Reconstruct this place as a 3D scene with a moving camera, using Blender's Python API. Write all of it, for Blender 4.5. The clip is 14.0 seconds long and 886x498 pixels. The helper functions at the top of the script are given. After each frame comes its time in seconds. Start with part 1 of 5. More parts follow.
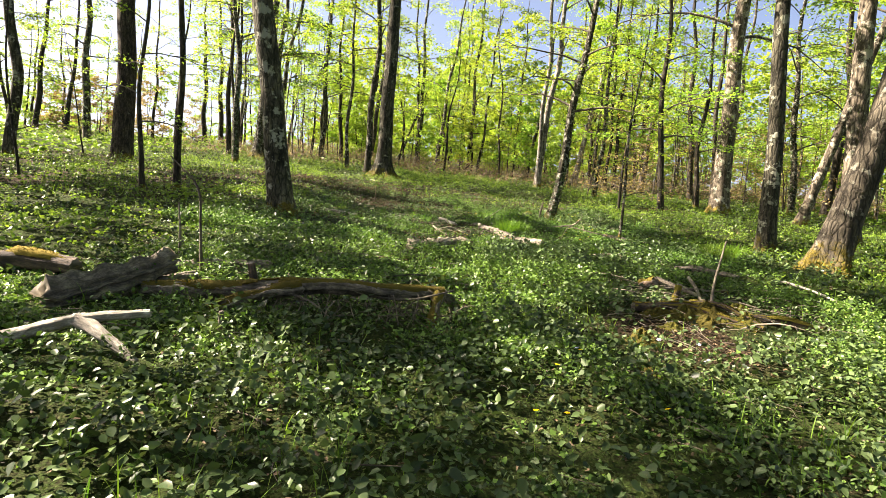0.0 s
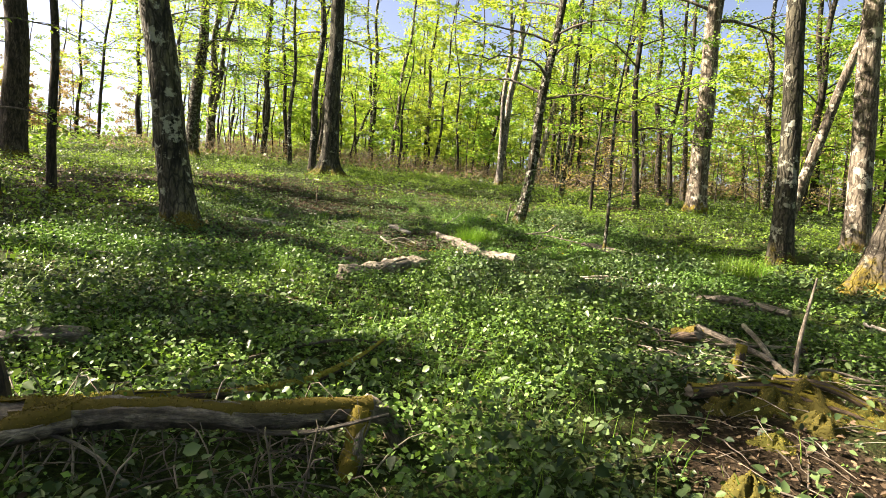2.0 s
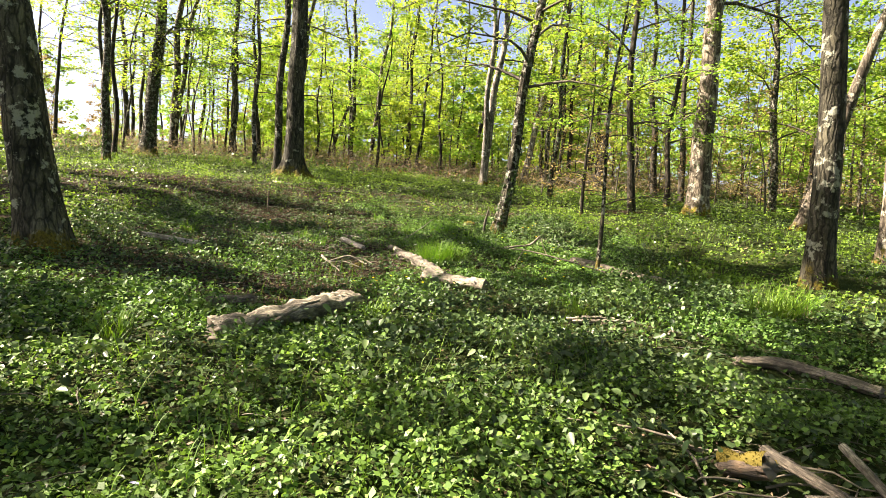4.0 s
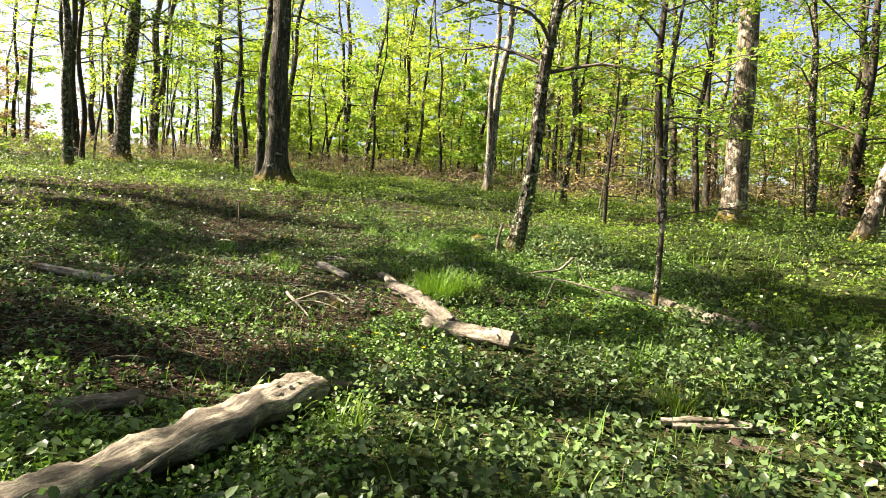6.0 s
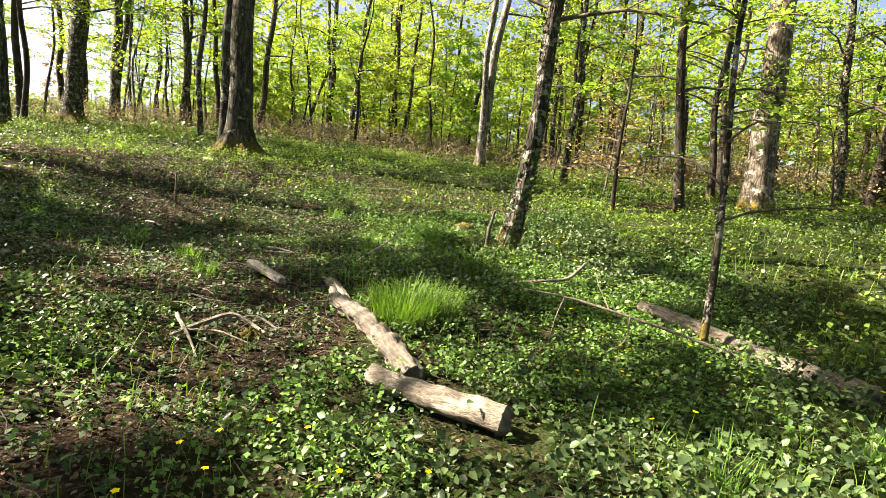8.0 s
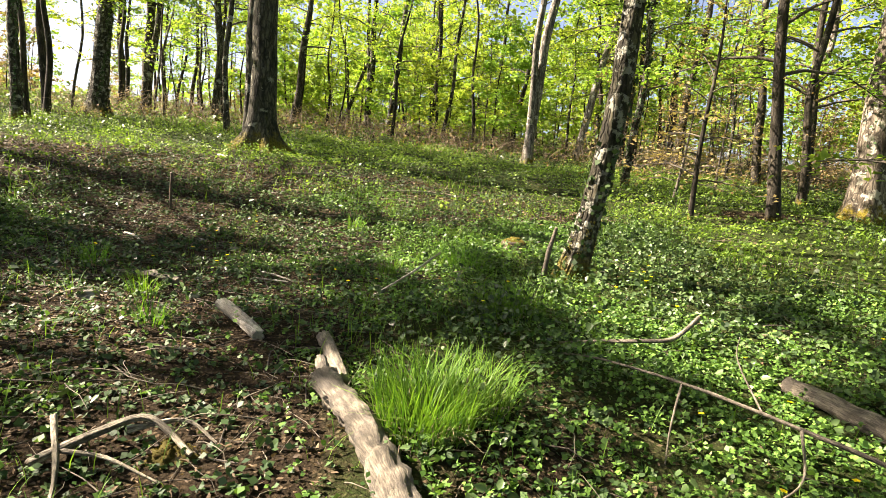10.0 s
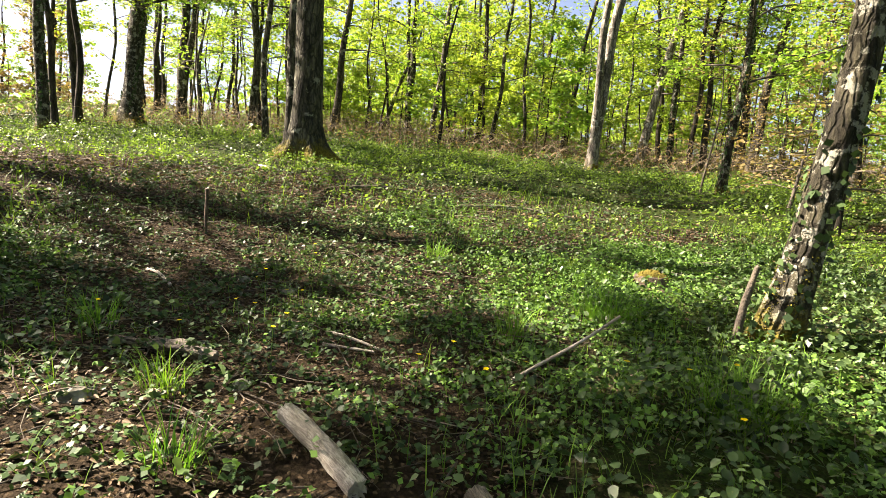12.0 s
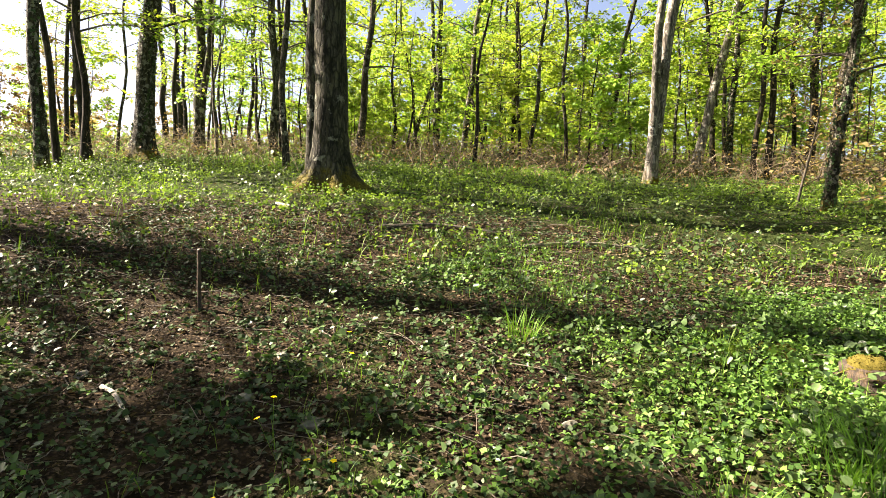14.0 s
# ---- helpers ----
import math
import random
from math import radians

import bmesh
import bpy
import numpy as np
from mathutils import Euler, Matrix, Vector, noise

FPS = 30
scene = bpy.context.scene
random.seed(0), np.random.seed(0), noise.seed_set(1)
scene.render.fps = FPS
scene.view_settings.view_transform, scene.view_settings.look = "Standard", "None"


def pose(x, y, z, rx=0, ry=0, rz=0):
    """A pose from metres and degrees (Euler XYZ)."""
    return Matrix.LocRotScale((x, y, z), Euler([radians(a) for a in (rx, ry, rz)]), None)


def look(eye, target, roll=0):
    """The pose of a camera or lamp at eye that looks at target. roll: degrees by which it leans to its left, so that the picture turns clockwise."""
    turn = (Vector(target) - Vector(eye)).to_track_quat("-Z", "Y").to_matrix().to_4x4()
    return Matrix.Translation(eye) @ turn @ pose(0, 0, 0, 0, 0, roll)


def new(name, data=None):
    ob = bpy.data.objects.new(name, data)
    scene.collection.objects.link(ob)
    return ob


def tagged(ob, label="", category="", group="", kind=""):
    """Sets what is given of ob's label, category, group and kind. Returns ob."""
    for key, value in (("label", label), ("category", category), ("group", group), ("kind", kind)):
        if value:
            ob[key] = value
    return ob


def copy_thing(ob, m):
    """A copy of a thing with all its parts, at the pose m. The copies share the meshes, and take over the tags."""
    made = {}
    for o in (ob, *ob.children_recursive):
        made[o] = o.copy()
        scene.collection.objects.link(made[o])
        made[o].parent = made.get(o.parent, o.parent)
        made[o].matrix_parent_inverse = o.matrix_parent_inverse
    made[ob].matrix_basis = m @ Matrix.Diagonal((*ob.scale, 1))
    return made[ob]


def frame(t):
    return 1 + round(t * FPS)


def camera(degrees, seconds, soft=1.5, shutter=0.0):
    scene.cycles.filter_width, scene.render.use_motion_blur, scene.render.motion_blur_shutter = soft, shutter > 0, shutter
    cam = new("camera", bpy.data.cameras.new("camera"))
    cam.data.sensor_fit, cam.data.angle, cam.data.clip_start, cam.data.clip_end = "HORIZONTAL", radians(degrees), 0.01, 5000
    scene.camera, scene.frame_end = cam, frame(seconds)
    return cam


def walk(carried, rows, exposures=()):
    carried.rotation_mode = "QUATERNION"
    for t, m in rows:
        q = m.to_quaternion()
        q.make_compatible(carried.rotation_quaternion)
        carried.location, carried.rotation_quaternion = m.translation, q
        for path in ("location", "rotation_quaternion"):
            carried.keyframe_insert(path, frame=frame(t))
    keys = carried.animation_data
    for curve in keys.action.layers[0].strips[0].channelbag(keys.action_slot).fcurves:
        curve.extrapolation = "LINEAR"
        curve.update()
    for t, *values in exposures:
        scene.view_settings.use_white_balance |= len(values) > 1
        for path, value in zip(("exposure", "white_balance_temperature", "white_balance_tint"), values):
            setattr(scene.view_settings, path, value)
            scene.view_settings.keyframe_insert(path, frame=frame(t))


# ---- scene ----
cam = camera(76.2, 14.0, soft=0.8)
METRES, EYE, TILT, LEAN, TURN = 15.8, 1.5, 6.5, 1.2, 0.0
ROWS = [
    (0.0, 0.0, 0.0, 0.0, 0.95, -10.16, -5.28),
    (0.5, -0.0108, 0.0363, -0.0005, 0.51, -10.12, -5.0),
    (1.0, -0.0069, 0.076, -0.0063, -0.64, -9.92, -4.91),
    (1.5, 0.0008, 0.1203, -0.005, -2.24, -10.12, -5.01),
    (2.0, 0.0084, 0.1601, -0.0031, -3.34, -10.14, -5.06),
    (2.5, 0.0324, 0.1933, -0.0068, -4.17, -10.07, -5.04),
    (3.0, 0.0523, 0.2274, -0.0037, -4.5, -10.18, -4.92),
    (5.5, 0.0552, 0.4042, -0.007, -3.6, -10.3, -4.39),
    (6.0, 0.0594, 0.4449, -0.0063, -4.32, -9.9, -4.24),
    (6.5, 0.0596, 0.4835, -0.0072, -4.83, -10.22, -4.65),
    (7.0, 0.0657, 0.5175, -0.0075, -5.44, -11.17, -5.63),
    (9.5, 0.0997, 0.67, -0.0147, -2.06, -13.21, -5.8),
    (10.0, 0.0927, 0.703, -0.0152, -0.61, -13.42, -5.73),
    (10.5, 0.085, 0.7342, -0.0208, 0.37, -13.59, -5.72),
    (11.0, 0.0689, 0.7626, -0.0256, 1.36, -13.45, -5.31),
    (11.5, 0.052, 0.7909, -0.0246, 1.94, -13.34, -4.98),
    (12.0, 0.038, 0.8245, -0.0279, 2.27, -13.01, -4.69),
    (12.5, 0.0252, 0.8595, -0.0297, 2.78, -12.91, -4.22),
    (13.0, 0.0126, 0.8894, -0.0237, 3.75, -12.59, -3.38),
    (13.5, 0.0068, 0.9227, -0.0269, 4.18, -11.93, -2.37),
    (14.0, 0.0019, 0.9552, -0.0267, 4.43, -11.62, -1.79),
]
walk(cam, [(t, pose(0, 0, EYE, TILT, LEAN, TURN) @ pose(METRES * x, METRES * y, METRES * z, 90 + pitch, roll, yaw)) for t, x, y, z, yaw, pitch, roll in ROWS],
     exposures=[(0.0, 2.8, 7700, 18), (14.0, 2.8, 7700, 18)])

# ---- light ----
SUN_AZ, SUN_EL = -80.0, 41.0  # degrees from +y towards +x, and above the horizon
world = bpy.data.worlds.new("sky")
scene.world = world
world.use_nodes = True
sky = world.node_tree.nodes.new("ShaderNodeTexSky")
sky.sky_type, sky.sun_disc = "NISHITA", False
sky.sun_elevation, sky.sun_rotation = radians(SUN_EL), radians(SUN_AZ)
sky.dust_density, sky.air_density = 1.8, 0.6
background = world.node_tree.nodes["Background"]
background.inputs["Strength"].default_value = 0.05
world.node_tree.links.new(sky.outputs[0], background.inputs["Color"])
sun = new("sun", bpy.data.lights.new("sun", "SUN"))
sun.data.energy, sun.data.angle, sun.data.color = 5.0, radians(0.5), (1.0, 0.95, 0.86)
TO_SUN = Vector((math.sin(radians(SUN_AZ)) * math.cos(radians(SUN_EL)), math.cos(radians(SUN_AZ)) * math.cos(radians(SUN_EL)), math.sin(radians(SUN_EL))))
sun.matrix_world = look(TO_SUN * 60, (0, 0, 0))


# ---- materials ----
class Nodes:
    """A short hand for node materials."""

    def __init__(self, name):
        self.mat = bpy.data.materials.new(name)
        self.mat.use_nodes = True
        self.tree = self.mat.node_tree
        self.out = self.tree.nodes["Material Output"]
        self.bsdf = self.tree.nodes["Principled BSDF"]

    def node(self, kind, **inputs):
        n = self.tree.nodes.new("ShaderNode" + kind)
        for key, value in inputs.items():
            socket = n.inputs[key.replace("_", " ")]
            if isinstance(value, bpy.types.NodeSocket):
                self.tree.links.new(value, socket)
            else:
                socket.default_value = value
        return n

    def join(self, a, b):
        self.tree.links.new(a, b)

    def noise(self, vec, scale, detail=6.0, rough=0.6):
        return self.node("TexNoise", Vector=vec, Scale=scale, Detail=detail, Roughness=rough).outputs["Fac"]

    def ramp(self, fac, stops):
        n = self.node("ValToRGB", Fac=fac)
        while len(n.color_ramp.elements) < len(stops):
            n.color_ramp.elements.new(0.5)
        for e, (p, c) in zip(n.color_ramp.elements, stops):
            e.position, e.color = p, (*c, 1.0) if len(c) == 3 else c
        return n.outputs["Color"]

    def mix(self, fac, a, b, blend="MIX"):
        n = self.tree.nodes.new("ShaderNodeMix")
        n.data_type, n.blend_type = "RGBA", blend
        for value, socket in ((fac, n.inputs[0]), (a, n.inputs[6]), (b, n.inputs[7])):
            if isinstance(value, bpy.types.NodeSocket):
                self.tree.links.new(value, socket)
            else:
                socket.default_value = value if not isinstance(value, tuple) else (*value, 1.0)
        return n.outputs[2]

    def bump(self, height, strength, distance):
        n = self.node("Bump", Height=height, Strength=strength, Distance=distance)
        self.join(n.outputs[0], self.bsdf.inputs["Normal"])

    def coords(self, kind="Object", scale=(1, 1, 1)):
        c = self.node("TexCoord").outputs[kind]
        return self.node("Mapping", Vector=c, Scale=scale).outputs[0]


GREY = lambda v: (v, v, v)


def leaf_material(name, dark, light, rough=0.5, through_light=0.35, spots=0.0):
    m = Nodes(name)
    isl = m.node("NewGeometry").outputs["Random Per Island"]
    ob = m.node("ObjectInfo").outputs["Random"]
    col = m.ramp(isl, [(0.0, dark), (0.55, tuple((a + b) / 2 for a, b in zip(dark, light))), (1.0, light)])
    big = m.noise(m.coords("Object"), 0.35, 3.0)
    col = m.mix(m.ramp(big, [(0.35, GREY(0)), (0.7, GREY(0.45))]), col, tuple(0.62 * a for a in dark))
    tint = m.node("HueSaturation", Color=col, Hue=m.node("MapRange", Value=ob, To_Min=0.485, To_Max=0.515).outputs[0], Value=m.node("MapRange", Value=ob, To_Min=0.85, To_Max=1.15).outputs[0])
    if spots:
        sp = m.noise(m.coords("Object"), 60.0, 3.0)
        colour = m.mix(m.ramp(sp, [(0.6, GREY(0)), (0.75, GREY(spots))]), tint.outputs[0], (0.16, 0.11, 0.04))
    else:
        colour = tint.outputs[0]
    m.join(colour, m.bsdf.inputs["Base Color"])
    m.bsdf.inputs["Roughness"].default_value = rough
    m.bsdf.inputs["Specular IOR Level"].default_value = 0.2
    tr = m.node("BsdfTranslucent", Color=m.mix(1.0, colour, (1.2, 1.2, 0.68), "MULTIPLY"))
    mix = m.node("MixShader", Fac=through_light)
    m.join(m.bsdf.outputs[0], mix.inputs[1])
    m.join(tr.outputs[0], mix.inputs[2])
    m.join(mix.outputs[0], m.out.inputs["Surface"])
    return m.mat


def bark_material(name, dark, light, lichen, lichen_amount, moss_height, furrow=9.0, moss_colour=(0.13, 0.105, 0.014), relief=0.012, moss_all=0.0, patch_scale=3.2, cracks=0.75):
    m = Nodes(name)
    v = m.coords("Object", (1, 1, 0.22))
    plain = m.coords("Object")
    ob = m.node("ObjectInfo").outputs["Random"]
    grain = m.noise(v, furrow, 9.0, 0.68)
    fine = m.noise(v, furrow * 6, 6.0, 0.7)
    patch = m.noise(plain, patch_scale, 8.0, 0.68)
    col = m.ramp(grain, [(0.40, dark), (0.5, tuple((a + b) / 2 for a, b in zip(dark, light))), (0.60, light)])
    col = m.mix(m.ramp(fine, [(0.35, GREY(0.5)), (0.6, GREY(0.0))]), col, tuple(0.45 * a for a in dark))
    bent = m.mix(0.10, v, m.node("TexNoise", Vector=plain, Scale=5.0, Detail=4.0).outputs["Color"])
    plates = m.node("TexVoronoi", Vector=bent, Scale=furrow * 1.5)
    plates.feature = "DISTANCE_TO_EDGE"
    crack = m.ramp(plates.outputs["Distance"], [(0.02, GREY(cracks)), (0.16, GREY(0.0))])
    col = m.mix(crack, col, tuple(0.4 * a for a in dark))
    broad = m.noise(m.coords("Object", (1, 1, 0.5)), 1.7, 5.0, 0.6)
    col = m.mix(1.0, col, m.ramp(broad, [(0.34, GREY(0.55)), (0.64, GREY(1.25))]), "MULTIPLY")
    edge = 0.66 - 0.22 * lichen_amount
    col = m.mix(m.ramp(patch, [(edge, GREY(0)), (edge + 0.035, GREY(0.85))]), col, m.mix(fine, lichen, tuple(0.6 * a for a in lichen)))
    z = m.node("SeparateXYZ", Vector=plain).outputs["Z"]
    low = m.node("MapRange", Value=z, From_Min=0.1, From_Max=max(moss_height, 0.2), To_Min=0.5, To_Max=0.0).outputs[0]
    mossy = m.node("Math", Value=low)
    mossy.operation = "ADD"
    mossy.inputs[0].default_value = 0.0
    m.join(low, mossy.inputs[0])
    m.join(m.noise(plain, 4.0, 7.0, 0.65), mossy.inputs[1])
    start = 0.88 - moss_all
    mask = m.ramp(mossy.outputs[0], [(start, GREY(0)), (start + 0.22, GREY(1))])
    moss = m.mix(m.ramp(m.noise(plain, 28.0, 6.0, 0.7), [(0.38, GREY(0)), (0.62, GREY(1))]), tuple(0.3 * a for a in moss_colour), moss_colour)
    col = m.mix(mask, col, moss)
    tint = m.node("HueSaturation", Color=col, Value=m.node("MapRange", Value=ob, To_Min=0.8, To_Max=1.2).outputs[0])
    m.join(tint.outputs[0], m.bsdf.inputs["Base Color"])
    m.bsdf.inputs["Roughness"].default_value = 0.9
    m.bsdf.inputs["Specular IOR Level"].default_value = 0.2
    m.bump(m.mix(0.4, m.mix(0.35, grain, fine), m.mix(1.0, GREY(1.0), crack, "SUBTRACT")), 1.0, relief * 1.3)
    return m.mat


def wood_material(name, dark, light, rough=0.8):
    m = Nodes(name)
    at = m.node("Attribute")
    at.attribute_name = "grain"
    v = m.node("Mapping", Vector=at.outputs["Vector"], Scale=(0.14, 1, 1)).outputs[0]
    plain = m.coords("Object")
    streak = m.noise(v, 42.0, 8.0, 0.72)
    fine = m.noise(v, 160.0, 5.0, 0.7)
    stain = m.noise(plain, 7.0, 6.0, 0.65)
    col = m.ramp(streak, [(0.34, dark), (0.6, light)])
    col = m.mix(m.ramp(stain, [(0.42, GREY(0.75)), (0.6, GREY(0))]), col, tuple(0.55 * a for a in dark))
    col = m.mix(m.ramp(fine, [(0.38, GREY(0.7)), (0.55, GREY(0))]), col, tuple(0.35 * a for a in dark))
    m.join(col, m.bsdf.inputs["Base Color"])
    m.bsdf.inputs["Roughness"].default_value = rough
    m.bump(m.mix(0.4, streak, fine), 1.0, 0.02)
    return m.mat


def ground_material():
    m = Nodes("forest soil with leaf litter")
    v = m.coords("Object")
    at = m.node("Attribute")
    at.attribute_name = "worn"
    a = m.mix(0.45, m.noise(v, 0.55, 6.0), m.mix(1.0, (1.0, 1.0, 1.0), at.outputs["Color"], "SUBTRACT"))
    b, c = m.noise(v, 9.0, 8.0, 0.7), m.noise(v, 55.0, 6.0, 0.7)
    litter = m.ramp(b, [(0.3, (0.008, 0.006, 0.004)), (0.5, (0.026, 0.019, 0.012)), (0.7, (0.10, 0.076, 0.05))])
    warp = m.mix(0.05, v, m.node("TexNoise", Vector=v, Scale=14.0, Detail=3.0).outputs["Color"])
    flakes = m.node("TexVoronoi", Vector=warp, Scale=38.0)
    tone = m.node("SeparateColor", Color=flakes.outputs["Color"]).outputs["Red"]
    flake = m.ramp(tone, [(0.0, (0.010, 0.007, 0.004)), (0.55, (0.034, 0.024, 0.014)), (0.85, (0.085, 0.06, 0.036)), (1.0, (0.17, 0.13, 0.085))])
    litter = m.mix(m.ramp(flakes.outputs["Distance"], [(0.25, GREY(0.85)), (0.6, GREY(0.1))]), m.mix(0.5, litter, (0.008, 0.006, 0.004)), flake)
    green = m.ramp(c, [(0.3, (0.007, 0.013, 0.004)), (0.65, (0.036, 0.066, 0.014))])
    col = m.mix(m.ramp(a, [(0.45, GREY(0.0)), (0.7, GREY(0.8))]), litter, green)
    col = m.mix(m.ramp(c, [(0.35, GREY(0.6)), (0.55, GREY(0))]), col, (0.016, 0.012, 0.007))
    m.join(col, m.bsdf.inputs["Base Color"])
    m.bsdf.inputs["Roughness"].default_value = 0.95
    m.bsdf.inputs["Specular IOR Level"].default_value = 0.05
    m.bump(m.mix(0.45, m.mix(0.5, b, c), m.mix(0.5, flakes.outputs["Distance"], tone)), 1.0, 0.06)
    return m.mat


def plain_material(name, dark, light, scale=20.0, rough=0.8):
    m = Nodes(name)
    n = m.noise(m.coords("Object"), scale, 6.0, 0.65)
    wide = m.noise(m.coords("Object"), scale * 0.22, 5.0, 0.6)
    col = m.ramp(n, [(0.36, dark), (0.64, light)])
    col = m.mix(m.ramp(wide, [(0.42, GREY(0.75)), (0.62, GREY(0))]), col, tuple(0.5 * a for a in dark))
    m.join(col, m.bsdf.inputs["Base Color"])
    m.bsdf.inputs["Roughness"].default_value = rough
    m.bump(n, 1.0, 0.02)
    return m.mat


SOIL = ground_material()
BARK_BEECH = bark_material("grey bark with lichen", (0.020, 0.019, 0.012), (0.135, 0.125, 0.085), (0.34, 0.35, 0.27), 0.5, 0.8, 9.0, relief=0.03)
BARK_DARK = bark_material("dark bark", (0.022, 0.019, 0.013), (0.08, 0.068, 0.048), (0.15, 0.15, 0.11), 0.25, 0.5, 9.0)
BARK_OAK = bark_material("furrowed brown bark", (0.02, 0.016, 0.011), (0.10, 0.082, 0.058), (0.15, 0.15, 0.11), 0.1, 0.7, 12.0, relief=0.03)
BARK_PALE = bark_material("pale bark", (0.045, 0.036, 0.025), (0.24, 0.205, 0.155), (0.38, 0.36, 0.29), 0.5, 1.1, 8.0, (0.14, 0.11, 0.013))
BARK_WHITE = bark_material("whitish bark", (0.085, 0.075, 0.06), (0.42, 0.39, 0.33), (0.52, 0.5, 0.44), 0.45, 0.9, 8.0, (0.17, 0.13, 0.013))
BARK_FOOT = bark_material("grey bark with a mossy foot", (0.020, 0.020, 0.012), (0.12, 0.115, 0.078), (0.26, 0.27, 0.21), 0.3, 0.9, 9.0, (0.15, 0.125, 0.014), 0.03, 0.1)
BARK_IVY = bark_material("mossy flaking bark", (0.018, 0.016, 0.010), (0.09, 0.082, 0.052), (0.27, 0.27, 0.22), 0.6, 0.9, 10.0, (0.15, 0.12, 0.014), 0.05, 0.09, 8.0)
BARK_MOSS = bark_material("bark half covered with yellow moss", (0.024, 0.020, 0.014), (0.115, 0.10, 0.073), (0.2, 0.195, 0.155), 0.35, 1.1, 9.0, (0.13, 0.10, 0.011), 0.03, 0.04)
TWIG = plain_material("twig bark", (0.045, 0.036, 0.026), (0.14, 0.115, 0.08), 30.0, 0.85)
DRY_STEM = plain_material("dry brown stems", (0.14, 0.10, 0.06), (0.36, 0.28, 0.18), 6.0, 0.85)
DEAD_WOOD = wood_material("grey weathered wood", (0.055, 0.043, 0.03), (0.31, 0.265, 0.195))
PALE_WOOD = wood_material("pale cracked wood", (0.06, 0.044, 0.026), (0.47, 0.42, 0.31))
BLEACHED = wood_material("bleached barkless wood", (0.24, 0.205, 0.16), (0.60, 0.56, 0.48))
ROTTEN = wood_material("rotten brown wood", (0.03, 0.02, 0.012), (0.15, 0.098, 0.055))
MOSS = leaf_material("yellow green moss", (0.05, 0.048, 0.010), (0.25, 0.20, 0.032), 0.95, 0.15)
STONE = plain_material("pale limestone", (0.14, 0.135, 0.105), (0.36, 0.34, 0.285), 12.0, 0.9)
LEAF_BEECH = leaf_material("young beech leaves", (0.17, 0.28, 0.03), (0.36, 0.47, 0.08), 0.5, 0.5)
LEAF_HORNBEAM = leaf_material("fresh hornbeam leaves", (0.12, 0.22, 0.028), (0.29, 0.41, 0.075), 0.5, 0.48)
LEAF_DARK = leaf_material("darker spring leaves", (0.04, 0.085, 0.018), (0.10, 0.17, 0.03), 0.5, 0.35)
LEAF_DRY = leaf_material("dry copper leaves", (0.15, 0.105, 0.045), (0.34, 0.26, 0.12), 0.7, 0.3)
LEAF_BRAMBLE = leaf_material("bramble leaves", (0.013, 0.032, 0.012), (0.125, 0.205, 0.075), 0.36, 0.16, 0.35)
LEAF_HERB = leaf_material("bright herb leaves", (0.022, 0.056, 0.012), (0.185, 0.31, 0.065), 0.45, 0.25)
# a brighter version of the herb leaves: sunlight put into their colour
LEAF_HERB_SUNLIT = leaf_material("herb leaves lightened as if sunlit", (0.045, 0.10, 0.015), (0.24, 0.35, 0.06), 0.5, 0.35)
LEAF_IVY = leaf_material("dark ivy leaves", (0.014, 0.034, 0.012), (0.075, 0.13, 0.042), 0.55, 0.12)
LEAF_LITTER = leaf_material("fallen brown leaves", (0.028, 0.018, 0.010), (0.23, 0.165, 0.10), 0.7, 0.12)
GRASS = leaf_material("grass blades", (0.045, 0.125, 0.014), (0.18, 0.32, 0.04), 0.5, 0.35)
PETAL = leaf_material("yellow petals", (0.75, 0.55, 0.01), (0.9, 0.7, 0.02), 0.4, 0.3)
PETAL_BLUE = leaf_material("pale violet petals", (0.42, 0.42, 0.8), (0.6, 0.6, 0.9), 0.5, 0.3)


# ---- mesh helpers ----
def mesh_np(name, verts, faces):
    """A mesh from an array of corners and arrays of faces, one array for each number of corners."""
    me = bpy.data.meshes.new(name)
    verts = np.asarray(verts, dtype=np.float32).reshape(-1, 3)
    faces = [np.asarray(f, dtype=np.int32) for f in faces if len(f)]
    me.vertices.add(len(verts))
    me.vertices.foreach_set("co", verts.ravel())
    loops = np.concatenate([f.ravel() for f in faces])
    sizes = np.concatenate([np.full(len(f), f.shape[1], dtype=np.int32) for f in faces])
    me.loops.add(len(loops))
    me.loops.foreach_set("vertex_index", loops)
    me.polygons.add(len(sizes))
    me.polygons.foreach_set("loop_start", np.concatenate([[0], np.cumsum(sizes)[:-1]]).astype(np.int32))
    me.polygons.foreach_set("loop_total", sizes)
    me.update(calc_edges=True)
    return me


def grained(me, points, radii, sides):
    """Gives a tube's mesh a lengthwise coordinate for the grain of its wood."""
    p = np.asarray(points, dtype=float)
    along = np.concatenate([[0], np.cumsum(np.linalg.norm(np.diff(p, axis=0), axis=1))])
    a = np.linspace(0, 2 * math.pi, sides, endpoint=False)[None, :]
    r = np.asarray(radii, dtype=float)[:, None]
    g = np.stack([np.repeat(along[:, None], sides, 1), r * np.cos(a), r * np.sin(a)], -1).reshape(-1, 3)
    full = np.zeros((len(me.vertices), 3), dtype=np.float32)
    full[:len(g)] = g[:len(full)]
    me.attributes.new("grain", "FLOAT_VECTOR", "POINT").data.foreach_set("vector", full.ravel())
    return me


def smooth(me):
    me.polygons.foreach_set("use_smooth", np.ones(len(me.polygons), dtype=bool))
    return me


